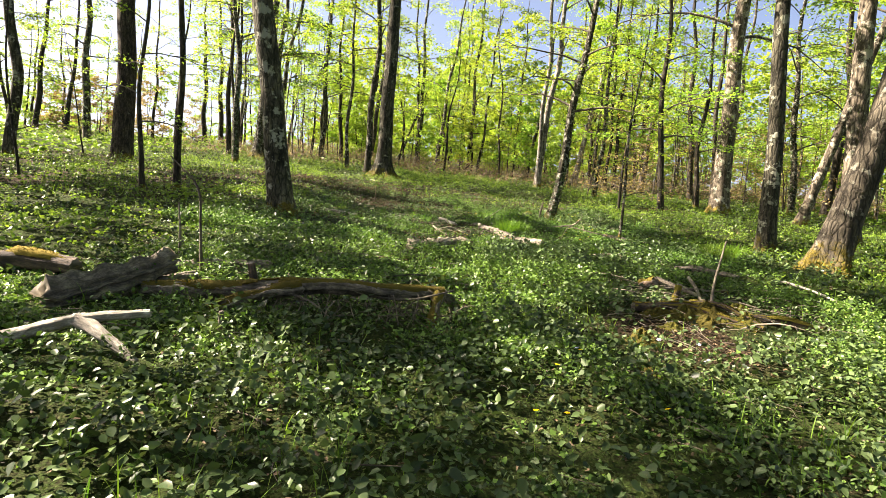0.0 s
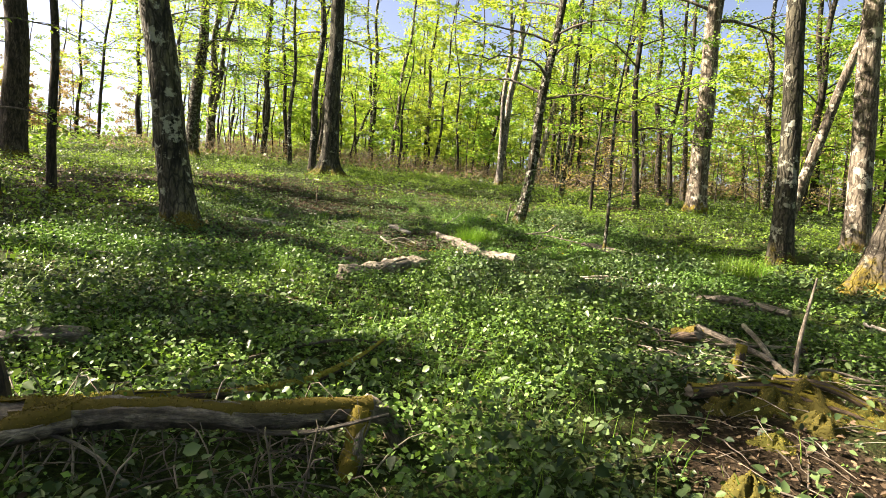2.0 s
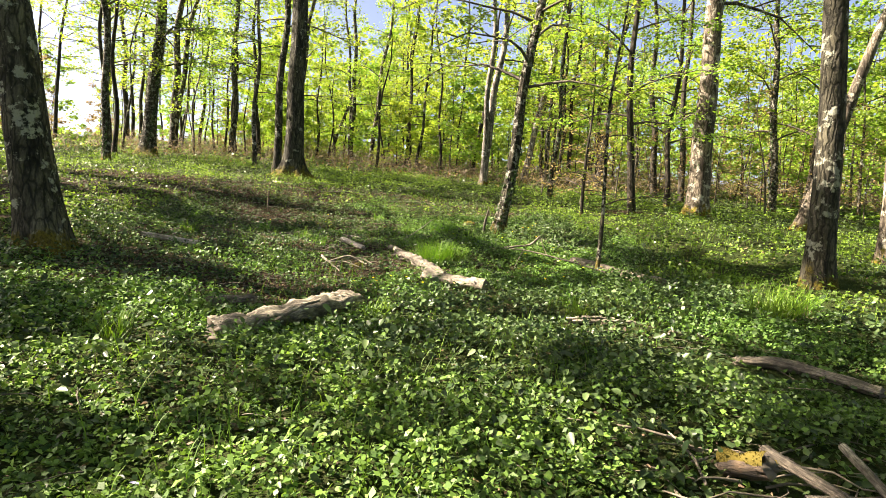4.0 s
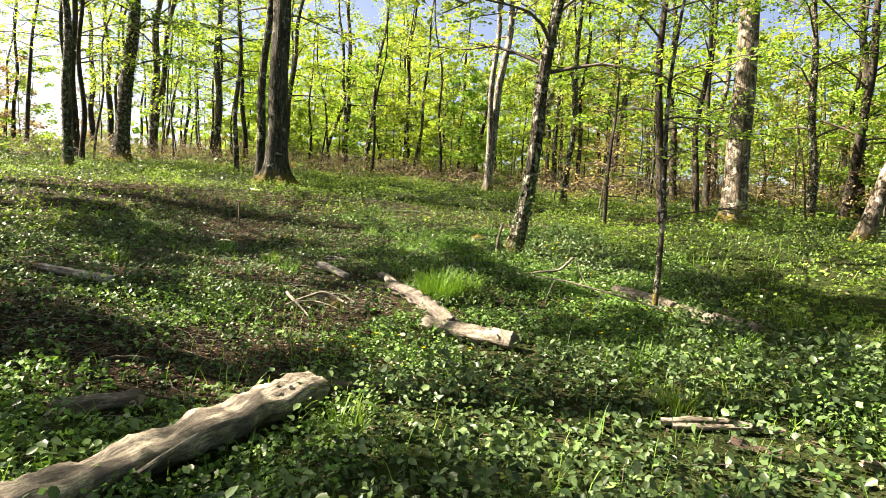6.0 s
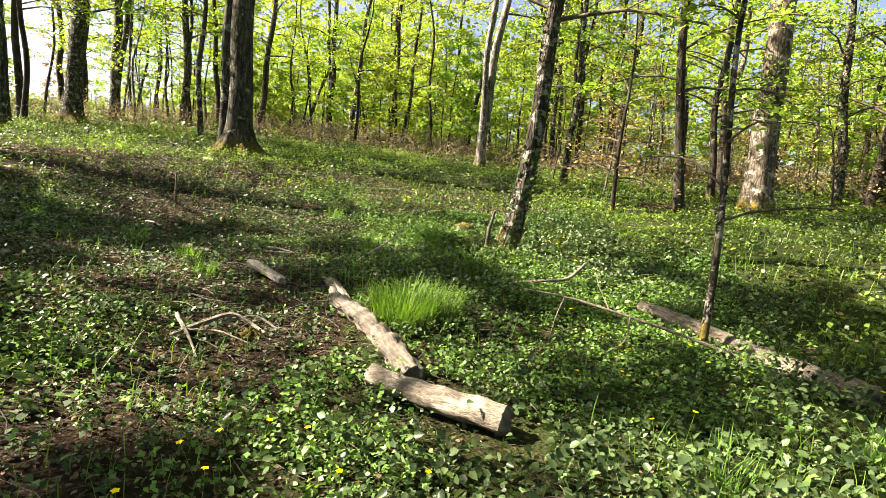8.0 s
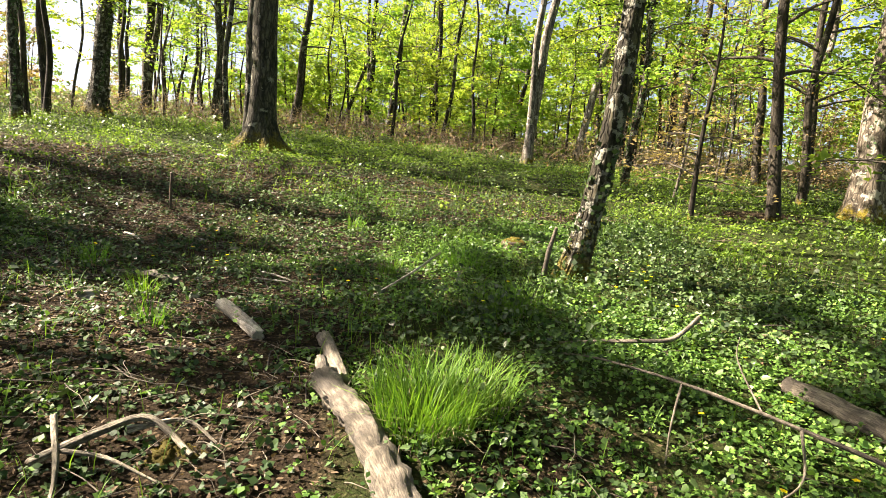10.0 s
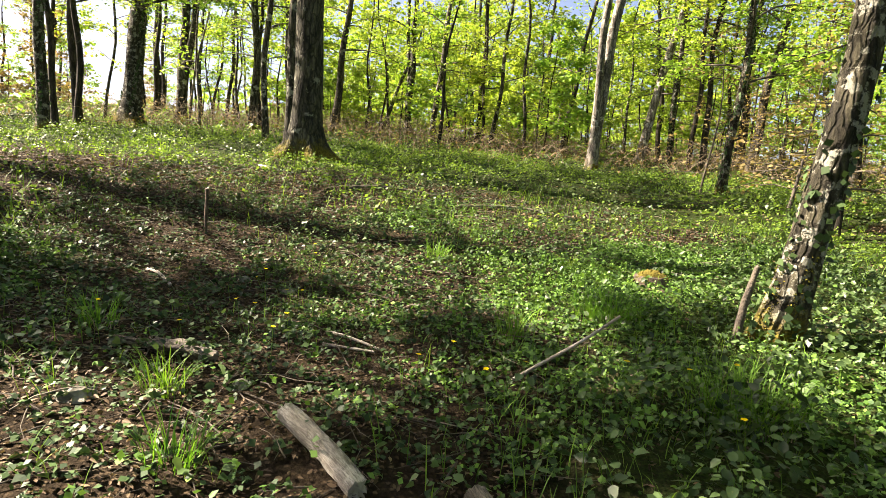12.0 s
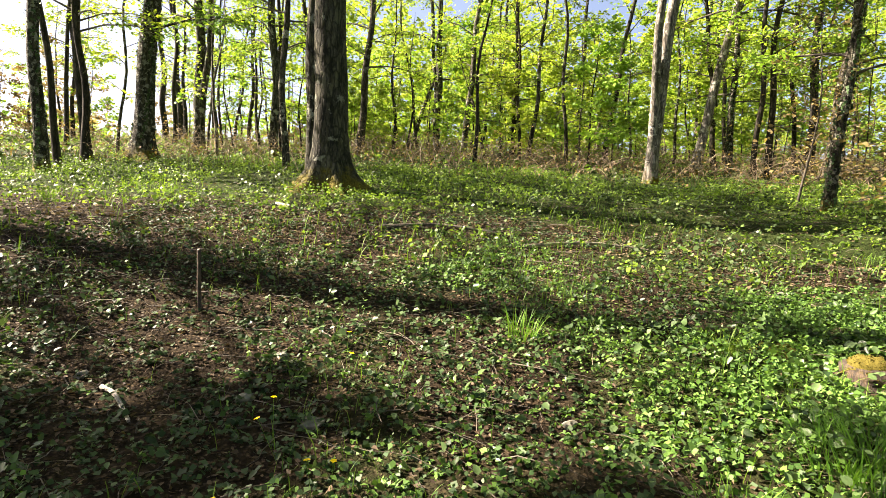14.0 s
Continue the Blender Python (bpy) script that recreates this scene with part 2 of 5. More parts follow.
class Pile:
    """Collects pieces of geometry for one mesh."""

    def __init__(self):
        self.v, self.f3, self.f4, self.n = [], [], [], 0

    def add(self, v, quads=None, tris=None):
        self.v.append(np.asarray(v, dtype=np.float32).reshape(-1, 3))
        if quads is not None and len(quads):
            self.f4.append(np.asarray(quads) + self.n)
        if tris is not None and len(tris):
            self.f3.append(np.asarray(tris) + self.n)
        self.n += len(self.v[-1])

    def mesh(self, name):
        faces = [np.concatenate(f) for f in (self.f4, self.f3) if f]
        return mesh_np(name, np.concatenate(self.v), faces)


def part(name, me, material, parent=None, label=""):
    ob = new(name, me)
    if not me.materials:
        me.materials.append(material)
    ob.parent = parent
    return tagged(ob, label)


def empty(name, x, y, z):
    ob = new(name)
    ob.location = (x, y, z)
    ob.empty_display_size = 0.1
    return ob


def spline(points, step):
    """Evenly spaced places on a smooth line through points."""
    p = np.asarray(points, dtype=float)
    if len(p) < 3:
        n = max(2, int(np.linalg.norm(p[-1] - p[0]) / step) + 1)
        return p[0] + (p[-1] - p[0]) * np.linspace(0, 1, n)[:, None], np.linspace(0, 1, n) * (len(p) - 1)
    q = np.vstack([2 * p[0] - p[1], p, 2 * p[-1] - p[-2]])
    out, par = [], []
    for i in range(1, len(q) - 2):
        n = max(2, int(np.linalg.norm(q[i + 1] - q[i]) / step))
        t = np.linspace(0, 1, n, endpoint=False)[:, None]
        a, b, c, d = q[i - 1], q[i], q[i + 1], q[i + 2]
        out.append(0.5 * (2 * b + (c - a) * t + (2 * a - 5 * b + 4 * c - d) * t ** 2 + (3 * b - a - 3 * c + d) * t ** 3))
        par.append(t[:, 0] + i - 1)
    return np.vstack(out + [p[-1:]]), np.concatenate(par + [[len(p) - 1]])


def tube(points, radii, sides, wob=None, cap=False):
    """Corners and quads of a tube; wob: an array (rings, sides) that scales the radius."""
    p = np.asarray(points, dtype=float)
    r = np.asarray(radii, dtype=float)
    t = np.gradient(p, axis=0)
    t /= np.linalg.norm(t, axis=1)[:, None] + 1e-9
    ref = np.array([1.0, 0.0, 0.0]) if abs(t[:, 0]).mean() < 0.7 else np.array([0.0, 0.0, 1.0])
    u = np.cross(t, ref)
    u /= np.linalg.norm(u, axis=1)[:, None] + 1e-9
    w = np.cross(t, u)
    a = np.linspace(0, 2 * math.pi, sides, endpoint=False)
    rr = r[:, None] * (np.ones((1, sides)) if wob is None else wob)
    v = p[:, None, :] + rr[..., None] * (np.cos(a)[None, :, None] * u[:, None, :] + np.sin(a)[None, :, None] * w[:, None, :])
    n = len(p)
    i, j = np.meshgrid(np.arange(n - 1), np.arange(sides), indexing="ij")
    k = (j + 1) % sides
    q = np.stack([i * sides + j, (i + 1) * sides + j, (i + 1) * sides + k, i * sides + k], -1).reshape(-1, 4)
    v = v.reshape(-1, 3)
    tris = []
    if cap:
        v = np.vstack([v, p[:1], p[-1:]])
        c0, c1, s = n * sides, n * sides + 1, (n - 1) * sides
        for m in range(sides):
            tris += [(c0, m, (m + 1) % sides), (c1, s + (m + 1) % sides, s + m)]
    return v, q, np.array(tris, dtype=int).reshape(-1, 3)


def bumpy(rings, sides, rng, amount, along=5.0, around=3):
    """Smooth random radius factors over a tube."""
    a = np.linspace(0, 2 * math.pi, sides, endpoint=False)[None, :]
    s = np.linspace(0, along, rings)[:, None]
    out = np.ones((rings, sides))
    for k in range(1, around + 4):
        out += amount / k ** 0.7 * np.sin(k * a + rng.uniform(0, 6.3) + s * rng.uniform(-2, 2)) * np.sin(s * rng.uniform(0.6, 2.5) + rng.uniform(0, 6.3))
    return out + rng.normal(0, amount * 0.25, (rings, sides))


def leaf_quads(c, a, n, size, width=0.62, fold=0.12):
    """Folded rhombic leaves: centres, directions, normals and lengths."""
    b = np.cross(n, a)
    b /= np.linalg.norm(b, axis=1)[:, None] + 1e-9
    s = size[:, None]
    v = np.stack([c - a * s * 0.5, c + b * s * width * 0.5 + n * s * fold + a * s * 0.04, c + a * s * 0.5, c - b * s * width * 0.5 + n * s * fold + a * s * 0.04], 1)
    return v.reshape(-1, 3), np.arange(len(c) * 4).reshape(-1, 4)


def leaf_ovate(c, a, n, size, width=0.7, fold=0.10):
    """Ovate leaves folded along the midrib, with a drooping tip: c is the stalk's end."""
    b = np.cross(n, a)
    b /= np.linalg.norm(b, axis=1)[:, None] + 1e-9
    s = size[:, None]
    w = s * width * 0.5
    v = np.stack([c, c + a * s * 0.28 + b * w * 0.9 + n * s * fold, c + a * s * 0.66 + b * w * 0.78 + n * s * fold * 0.7, c + a * s - n * s * 0.12,
                  c + a * s * 0.66 - b * w * 0.78 + n * s * fold * 0.7, c + a * s * 0.28 - b * w * 0.9 + n * s * fold], 1)
    base = np.arange(len(c))[:, None] * 6
    return v.reshape(-1, 3), np.vstack([base + np.array([[0, 1, 2, 3]]), base + np.array([[0, 3, 4, 5]])])


def unit(v):
    return v / (np.linalg.norm(v, axis=-1, keepdims=True) + 1e-9)


# ---- ground ----
HOLLOWS = [(-1, 17.5, 4, 4), (3.5, 22, 4, 5), (1.5, 13, 3, 3), (7, 10, 4, 4), (-9, 25, 6, 9), (-3, 9, 4, 4), (8, 36, 8, 10), (-3, 19.5, 2.5, 2.5), (4.8, 14.3, 2, 2.5), (1, 12, 3, 2.5)]
DEPTHS = [-0.0599, -0.0215, 0.1136, -0.4939, -0.3838, -0.1007, 0.0837, -0.1064, -0.0809, -0.2297, -0.2211, -0.2725, -0.2779]


def soft_y(y):
    y = np.where(y > 50, 50 + 10 * (1 - np.exp(-np.maximum(y - 50, 0) / 10)), y)
    return np.where(y < -12, -12 - 10 * (1 - np.exp(np.minimum(y + 12, 0) / 10)), y)


def ground_z(x, y):
    x, y = np.asarray(x, dtype=float), np.asarray(y, dtype=float)
    xs = 45 * np.tanh(x / 45)
    z = DEPTHS[0] + DEPTHS[1] * xs + DEPTHS[2] * soft_y(y)
    for (a, b, s, u), d in zip(HOLLOWS, DEPTHS[3:]):
        z = z + d * np.exp(-((x - a) / s) ** 2 - ((y - b) / u) ** 2)
    return z + 0.018 * np.sin(2.1 * x + 1.3 * np.sin(1.7 * y)) * np.sin(1.9 * y + 0.7) + 0.010 * np.sin(5.3 * x + 2.0 * np.sin(3.1 * y)) * np.sin(4.7 * y)


def gz(x, y):
    return float(ground_z(x, y))


def spaced(lo, hi, step, far):
    mid = np.arange(lo, hi + step, step)
    d = step * 1.35 ** np.arange(1, 40)
    out = np.cumsum(d)
    out = out[out < far]
    return np.concatenate([(lo - out)[::-1], mid, hi + out])


gx, gy = spaced(-9, 12, 0.14, 420), spaced(-2, 34, 0.14, 420)
GX, GY = np.meshgrid(gx, gy)
rng = np.random.default_rng(5)
GZ = ground_z(GX, GY) + rng.normal(0, 0.006, GX.shape)
nx, ny = len(gx), len(gy)
ii, jj = np.meshgrid(np.arange(ny - 1), np.arange(nx - 1), indexing="ij")
quads = np.stack([ii * nx + jj, ii * nx + jj + 1, (ii + 1) * nx + jj + 1, (ii + 1) * nx + jj], -1).reshape(-1, 4)


BARE = [(-4.2, 22.4, 4.2, 1.4), (-2.6, 19.8, 1.9, 1.5), (-1.7, 18.4, 1.6, 1.1), (-1.5, 15.4, 1.9, 1.8), (0.2, 13.5, 1.1, 1.1), (0.8, 23.5, 3.2, 0.9), (-1.2, 11.7, 1.9, 1.1), (2.3, 5.3, 0.7, 0.9), (8.6, 22.9, 1.2, 0.6), (3.9, 22.0, 1.4, 0.7), (0.1, 16.9, 0.6, 0.5)]


def waves(x, y, k, seed):
    r = np.random.default_rng(seed)
    out = 0
    for i in range(7):
        a, f = r.uniform(0, 6.3), k * r.uniform(0.6, 1.9)
        out = out + np.sin(f * (x * math.cos(a) + y * math.sin(a)) + r.uniform(0, 6.3))
    return out / 7 ** 0.5


def bare(x, y):
    """How far the herbs give way to leaf litter."""
    out = np.zeros_like(x)
    for a, b, s, u in BARE:
        out = np.maximum(out, np.exp(-(((x - a) / s) ** 2 + ((y - b) / u) ** 2) ** 1.5))
    return np.clip(out + 0.12 * waves(x, y, 3.0, 3), 0, 1)


def thin(x, y):
    """The glade's middle, where herbs grow thinly over litter and ivy."""
    return np.clip((y - 10.6) / 2, 0, 1) * np.clip((3.0 - x + 0.8 * waves(x, y, 1.1, 51)) / 1.6, 0, 1) * np.clip((25 - y) / 2, 0, 1) * np.clip(0.75 + 0.5 * waves(x, y, 1.9, 52), 0, 1)


ground = part("ground", smooth(mesh_np("ground", np.stack([GX, GY, GZ], -1), [quads])), SOIL)
ground.data.attributes.new("worn", "FLOAT", "POINT").data.foreach_set("value", np.maximum(bare(GX, GY), 0.8 * thin(GX, GY)).astype(np.float32).ravel())
tagged(ground, "brown forest soil with leaf litter and green herbs", "ground", kind="structure")


# ---- trees ----
def tree(name, x, y, r, lean=(0, 0), height=18.0, bark=BARK_BEECH, leaf=LEAF_BEECH, first=5.0, spread=3.2, limbs=22, leaves=4000, leaf_size=0.15, bend=0.15,
         flare=0.5, seed=0, label="", group="", sides=12, knobs=0.035, category="tree", detail=1.0, fork=0.0, clump=1.0, tilt=0.55, fine=5, ivy=0, tufts=0):
    """A tree: a tapered, slightly winding trunk with a root flare, limbs with twigs, and a crown of small leaves in flat sprays."""
    rng = np.random.default_rng(seed + int(abs(x) * 131 + abs(y) * 17))
    root = empty(name, x, y, gz(x, y) - 0.03)
    n = max(10, int(height / 0.55 * detail))
    s = np.linspace(0, 1, n) ** 1.35
    z = s * height
    ph = rng.uniform(0, 6.3, 4)
    grow = np.clip(z / 3.0, 0, 1)
    px = lean[0] * z + grow * bend * (0.6 * np.sin(0.55 * z + ph[0]) + 0.5 * np.sin(1.3 * z + ph[1])) - bend * grow * 0.6 * math.sin(ph[0]) * np.exp(-z)
    py = lean[1] * z + grow * bend * (0.6 * np.sin(0.5 * z + ph[2]) + 0.5 * np.sin(1.2 * z + ph[3]))
    axis = np.stack([px, py, z - 0.12], -1)
    rad = r * (1 - 0.86 * s ** 1.2)
    a = np.linspace(0, 2 * math.pi, sides, endpoint=False)[None, :]
    wob = bumpy(n, sides, rng, knobs * min(1, sides / 12), height * 0.6)
    k = 2 * int(rng.integers(2, 4))
    lobes = 0.18 + 0.9 * np.maximum(0, np.cos(0.5 * k * a + ph[0])) ** 4 + 0.9 * np.maximum(0, np.cos(0.5 * k * (a + 2 * math.pi / k) + ph[0])) ** 4 + 0.15 * np.cos((k - 2) * a + ph[1])
    wob = wob + flare * np.exp(-z[:, None] / 0.30) * np.maximum(lobes, 0.05) * 1.5 + 0.25 * flare * np.exp(-z[:, None] / 0.9)
    pile = Pile()
    pile.add(*tube(axis, rad, sides, wob, True))
    if fork:
        i0 = int(n * fork)
        off = rng.uniform(0, 6.3)
        d = (z[i0:] - z[i0]) * 0.13
        side = axis[i0:] + np.stack([np.cos(off) * d, 0.6 * np.sin(off) * d, 0 * d], -1)
        pile.add(*tube(side, rad[i0:] * 0.75, sides))
    part("trunk", smooth(pile.mesh("trunk")), bark, root)
    for count, tall, what, size, look_like, out in ((ivy, 5.5, "ivy", (0.04, 0.085), LEAF_IVY, 0.03), (tufts, 1.4, "moss", (0.012, 0.035), MOSS, 0.0)):
        if count:
            h = tall * rng.beta(1.1, 1.5 if what == "ivy" else 3.0, count * 3)
            an = rng.uniform(0, 2 * math.pi, count * 3)
            grows = waves(np.cos(an) * 3 + x, h * 1.6 + np.sin(an) * 3, 1.5, 60 + seed) + (0 if what == "ivy" else 1.2 - 2.0 * h) > 0.3
            h, an = h[grows][:count], an[grows][:count]
            k = len(h)
            rr = np.interp(h, z, rad)
            col = np.clip((an / (2 * math.pi) * sides).astype(int), 0, sides - 1)
            row = np.clip(np.searchsorted(z, h), 0, n - 1)
            base = np.stack([np.interp(h, z, px), np.interp(h, z, py), h - 0.12], -1)
            away = np.stack([-np.sin(an), np.cos(an), 0 * an], -1)
            c = base + away * (rr * wob[row, col] + rng.uniform(0.0, 1.0, k) * out)[:, None]
            face = unit(away + rng.normal(0, 0.4, (k, 3)))
            if what == "ivy":
                v, q = leaf_quads(c + away * 0.01, unit(np.cross(face, rng.normal(0, 1, (k, 3)))), face, rng.uniform(*size, k), 0.9)
            else:
                v, q = leaf_quads(c, face, unit(np.cross(face, rng.normal(0, 1, (k, 3)))), rng.uniform(*size, k), 0.5)
            tagged(part(what, mesh_np(what, v, [q]), look_like, root), kind="stuff")
    at = lambda h: np.array([np.interp(h, z, px), np.interp(h, z, py), h - 0.12])
    # limbs and twigs
    wood, lines = Pile(), []
    for i in range(limbs):
        u = (i + rng.uniform(0, 0.9)) / limbs
        h = first + (height * 0.97 - first) * u ** 1.25
        az = 2.4 * i + rng.uniform(-0.5, 0.5)
        length = spread * (1.05 - 0.6 * u) * rng.uniform(0.65, 1.15)
        rise = rng.uniform(0.1, 0.75) + 0.5 * u
        k = 6 if fine > 3 else 4
        t = np.linspace(0, 1, k)[:, None]
        d = np.array([math.cos(az), math.sin(az), 0.0])
        side = np.array([-d[1], d[0], 0.0]) * rng.normal(0, 0.16)
        line = at(h) + t * length * d + side * length * t ** 2 + np.array([0, 0, 1.0]) * length * (rise * t - 0.42 * t ** 2) + rng.normal(0, 0.02 * length, (k, 3)) * t
        r0 = min(0.35 * np.interp(h, z, rad), 0.012 + 0.012 * length)
        wood.add(*tube(line, r0 * (1 - 0.85 * t[:, 0]) + 0.003, fine)[:2])
        lines.append((line, 1.0))
        for m in range(5 if fine > 3 else 4):
            f = 0.3 + 0.65 * (m + rng.uniform()) / 5
            start = np.array([np.interp(f, t[:, 0], line[:, c]) for c in range(3)])
            turn = az + (1 if m % 2 else -1) * rng.uniform(0.5, 1.1)
            ln = length * rng.uniform(0.25, 0.48) * (1.2 - 0.5 * f)
            tt = np.linspace(0, 1, 4 if fine > 3 else 2)[:, None]
            sub = start + tt * ln * np.array([math.cos(turn), math.sin(turn), rng.uniform(-0.1, 0.35)]) - np.array([0, 0, 0.18]) * ln * tt ** 2
            wood.add(*tube(sub, r0 * 0.4 * (1 - 0.8 * tt[:, 0]) + 0.002, max(3, fine - 1))[:2])
            lines.append((sub, 0.9))
    if lines:
        tagged(part("brushwood", smooth(wood.mesh("brushwood")), TWIG if r < 0.2 else bark, root), kind="stuff")
    if leaves and lines:
        pick = rng.integers(0, len(lines), leaves)
        w = rng.uniform(0.45, 1.08, leaves)
        c = np.empty((leaves, 3))
        d = np.empty((leaves, 3))
        for i, (line, _) in enumerate(lines):
            m = np.nonzero(pick == i)[0]
            tl = np.linspace(0, 1, len(line))
            for q in range(3):
                c[m, q] = np.interp(w[m], tl, line[:, q])
            d[m] = line[-1] - line[0]
        c += rng.normal(0, 1, (leaves, 3)) * np.array([0.14, 0.14, 0.11 if tilt > 0.7 else 0.055]) * (0.6 + spread * 0.22) * clump
        a = unit(unit(d) + rng.normal(0, 0.7, (leaves, 3)) * np.array([1, 1, 0.5]))
        nrm = unit(np.array([0, 0, 1.0]) + rng.normal(0, tilt, (leaves, 3)))
        v, q = leaf_quads(c, a, nrm, leaf_size * rng.uniform(0.6, 1.25, leaves))
        tagged(part("crown", mesh_np("crown", v, [q]), leaf, root), kind="stuff")
    return tagged(root, label, category, group)


# the trees that stand round the glade
tree("beech_tree", -3.11, 26.41, 0.33, (0.016, 0.004), 24, BARK_FOOT, first=9, spread=5, limbs=20, leaves=4200, leaf_size=0.22, flare=1.5, sides=36, detail=2, bend=0.05, tufts=4200,
     label="thick grey beech with a yellow mossy buttressed foot")
tree("leaning_beech", -3.5, 12.1, 0.25, (-0.136, -0.02), 19, BARK_BEECH, first=12, spread=3.4, limbs=14, leaves=1500, leaf_size=0.18, flare=0.55, sides=26, detail=2, bend=0.05,
     label="grey beech with pale lichen patches, leaning over herbs")
tree("oak_tree", -13.04, 22.57, 0.39, (0.007, 0.004), 20, BARK_OAK, LEAF_HORNBEAM, 7, 5, 16, 2000, 0.16, 0.06, 0.3, sides=22, detail=1.6, label="stout oak with dark furrowed bark")
tree("hornbeam_tree", 3.16, 17.45, 0.128, (0.135, -0.03), 13, BARK_IVY, LEAF_HORNBEAM, 3.3, 3.4, 18, 4600, 0.11, 0.12, 0.7, sides=28, detail=3.5, knobs=0.085, ivy=420, tufts=2600,
     label="leaning hornbeam with flaking mossy bark and dense leaves")
tree("beech_tree", 11.22, 23.54, 0.35, (0.014, -0.009), 22, BARK_PALE, first=7, spread=4.5, limbs=15, leaves=2520, leaf_size=0.14, flare=0.7, sides=24, detail=1.8, bend=0.06, tufts=2600, ivy=60,
     label="pale thick beech with a yellow mossy hollow foot")
tree("beech_tree", 6.92, 12.21, 0.175, (-0.02, 0.02), 19, BARK_BEECH, first=8, spread=6.2, limbs=18, leaves=5000, leaf_size=0.26, tilt=0.4, flare=0.45, sides=24, detail=2, bend=0.05,
     label="straight grey beech with pale lichen blotches")
tree("leaning_oak", 6.54, 9.73, 0.26, (0.21, -0.06), 15, BARK_MOSS, LEAF_HORNBEAM, 7, 5.5, 16, 4200, 0.26, 0.05, 0.8, sides=26, detail=2, tufts=5200,
     label="leaning grooved trunk with a foot thick in yellow moss")
tree("leaning_birch", 12.45, 20.1, 0.17, (0.24, -0.1), 15, BARK_PALE, LEAF_HORNBEAM, 6.5, 3, 11, 2200, 0.16, 0.06, 0.5, sides=16, detail=1.4, label="pale lichened trunk leaning far over")
tree("beech_tree", 10.5, 14.8, 0.25, (-0.02, 0.01), 20, BARK_PALE, first=7, spread=5.5, limbs=17, leaves=4200, leaf_size=0.26, flare=0.4, sides=20, detail=1.5, bend=0.06, label="pale upright beech with brown lichen")
tree("beech_tree", 5.09, 32.88, 0.19, (0.075, -0.018), 20, BARK_WHITE, first=6, spread=3.5, limbs=14, leaves=3800, leaf_size=0.17, flare=0.35, sides=16, detail=1.4, fork=0.06, label="pale twin-stemmed beech at the glade's edge")
tree("leaning_birch", 8.36, 38.54, 0.19, (0.17, -0.05), 18, BARK_WHITE, first=6, spread=3.5, limbs=13, leaves=3600, leaf_size=0.17, flare=0.6, sides=14, detail=1.2, bend=0.08, label="white leaning trunk with a yellow mossy foot")
tree("ivy_clad_oak", -11.15, 32.97, 0.30, (0.06, 0.03), 19, BARK_IVY, LEAF_DARK, 4.0, 4, 16, 4000, 0.17, 0.08, 1.3, sides=18, detail=1.4, ivy=1500, label="thick ivy-clad trunk with a swollen mossy foot")
tree("hornbeam_tree", 6.9, 26.88, 0.105, (0.04, -0.02), 13, BARK_IVY, LEAF_HORNBEAM, 2.6, 2.6, 14, 4200, 0.12, 0.14, 0.4, sides=14, detail=1.5, ivy=500, label="slender winding ivy-clad hornbeam")
tree("hornbeam_tree", 8.32, 22.1, 0.12, (-0.05, 0.03), 14, BARK_DARK, LEAF_HORNBEAM, 2.8, 2.8, 14, 3800, 0.12, 0.16, 0.4, sides=16, detail=1.6, label="dark winding hornbeam with fresh leaves")
tree("young_hornbeam", 4.25, 13.85, 0.036, (0.05, 0.02), 6.5, BARK_IVY, LEAF_HORNBEAM, 1.3, 1.1, 11, 750, 0.07, 0.08, 0.3, sides=10, detail=2.5, label="thin crooked sapling with few leaves")
tree("dead_sapling", 6.70, 22.22, 0.055, (0.02, -0.01), 5.5, BARK_DARK, LEAF_DRY, 0.9, 1.5, 22, 900, 0.09, 0.08, 0.3, sides=10, detail=2, label="thin young tree with dry copper-coloured twigs")
tree("hornbeam_tree", -6.73, 14.07, 0.085, (0.002, 0.001), 13, BARK_DARK, LEAF_HORNBEAM, 5.0, 2.4, 11, 1900, 0.12, 0.09, 0.4, sides=14, detail=1.8, label="slim dark hornbeam among green herbs")
tree("hornbeam_tree", -7.04, 13.02, 0.055, (-0.04, -0.02), 9, BARK_DARK, LEAF_HORNBEAM, 1.7, 1.8, 12, 900, 0.09, 0.18, 0.4, sides=12, detail=2, label="thin crooked hornbeam with bare low twigs")
tree("young_hornbeam", -9.74, 12.88, 0.032, (-0.06, -0.05), 6, BARK_DARK, LEAF_HORNBEAM, 1.2, 1.3, 10, 600, 0.08, 0.14, 0.3, sides=8, detail=2, label="thin sapling with bare twigs")
tree("young_hornbeam", -14.07, 21.89, 0.033, (-0.14, -0.09), 5, BARK_DARK, LEAF_HORNBEAM, 1.0, 1.2, 9, 500, 0.09, 0.1, 0.3, sides=8, detail=1.6, label="thin bent sapling with small leaves")

SLIM = "slim forest tree with fresh spring leaves"


def slim(x, y, r, lean=(0, 0), height=15, bark=BARK_DARK, leaf=LEAF_BEECH, first=4.0, spread=2.8, leaves=3100, size=0.145, bend=0.14, fork=0.0, label=SLIM, limbs=20):
    return tree("forest_tree", x, y, r, lean, height, bark, leaf, first, spread, limbs, leaves, size, bend, 0.4, label=label, group="slim trees of the wood", sides=11, fork=fork, tilt=0.8, fine=3 if y > 30 else 4, ivy=450 if bark is BARK_IVY else 0)


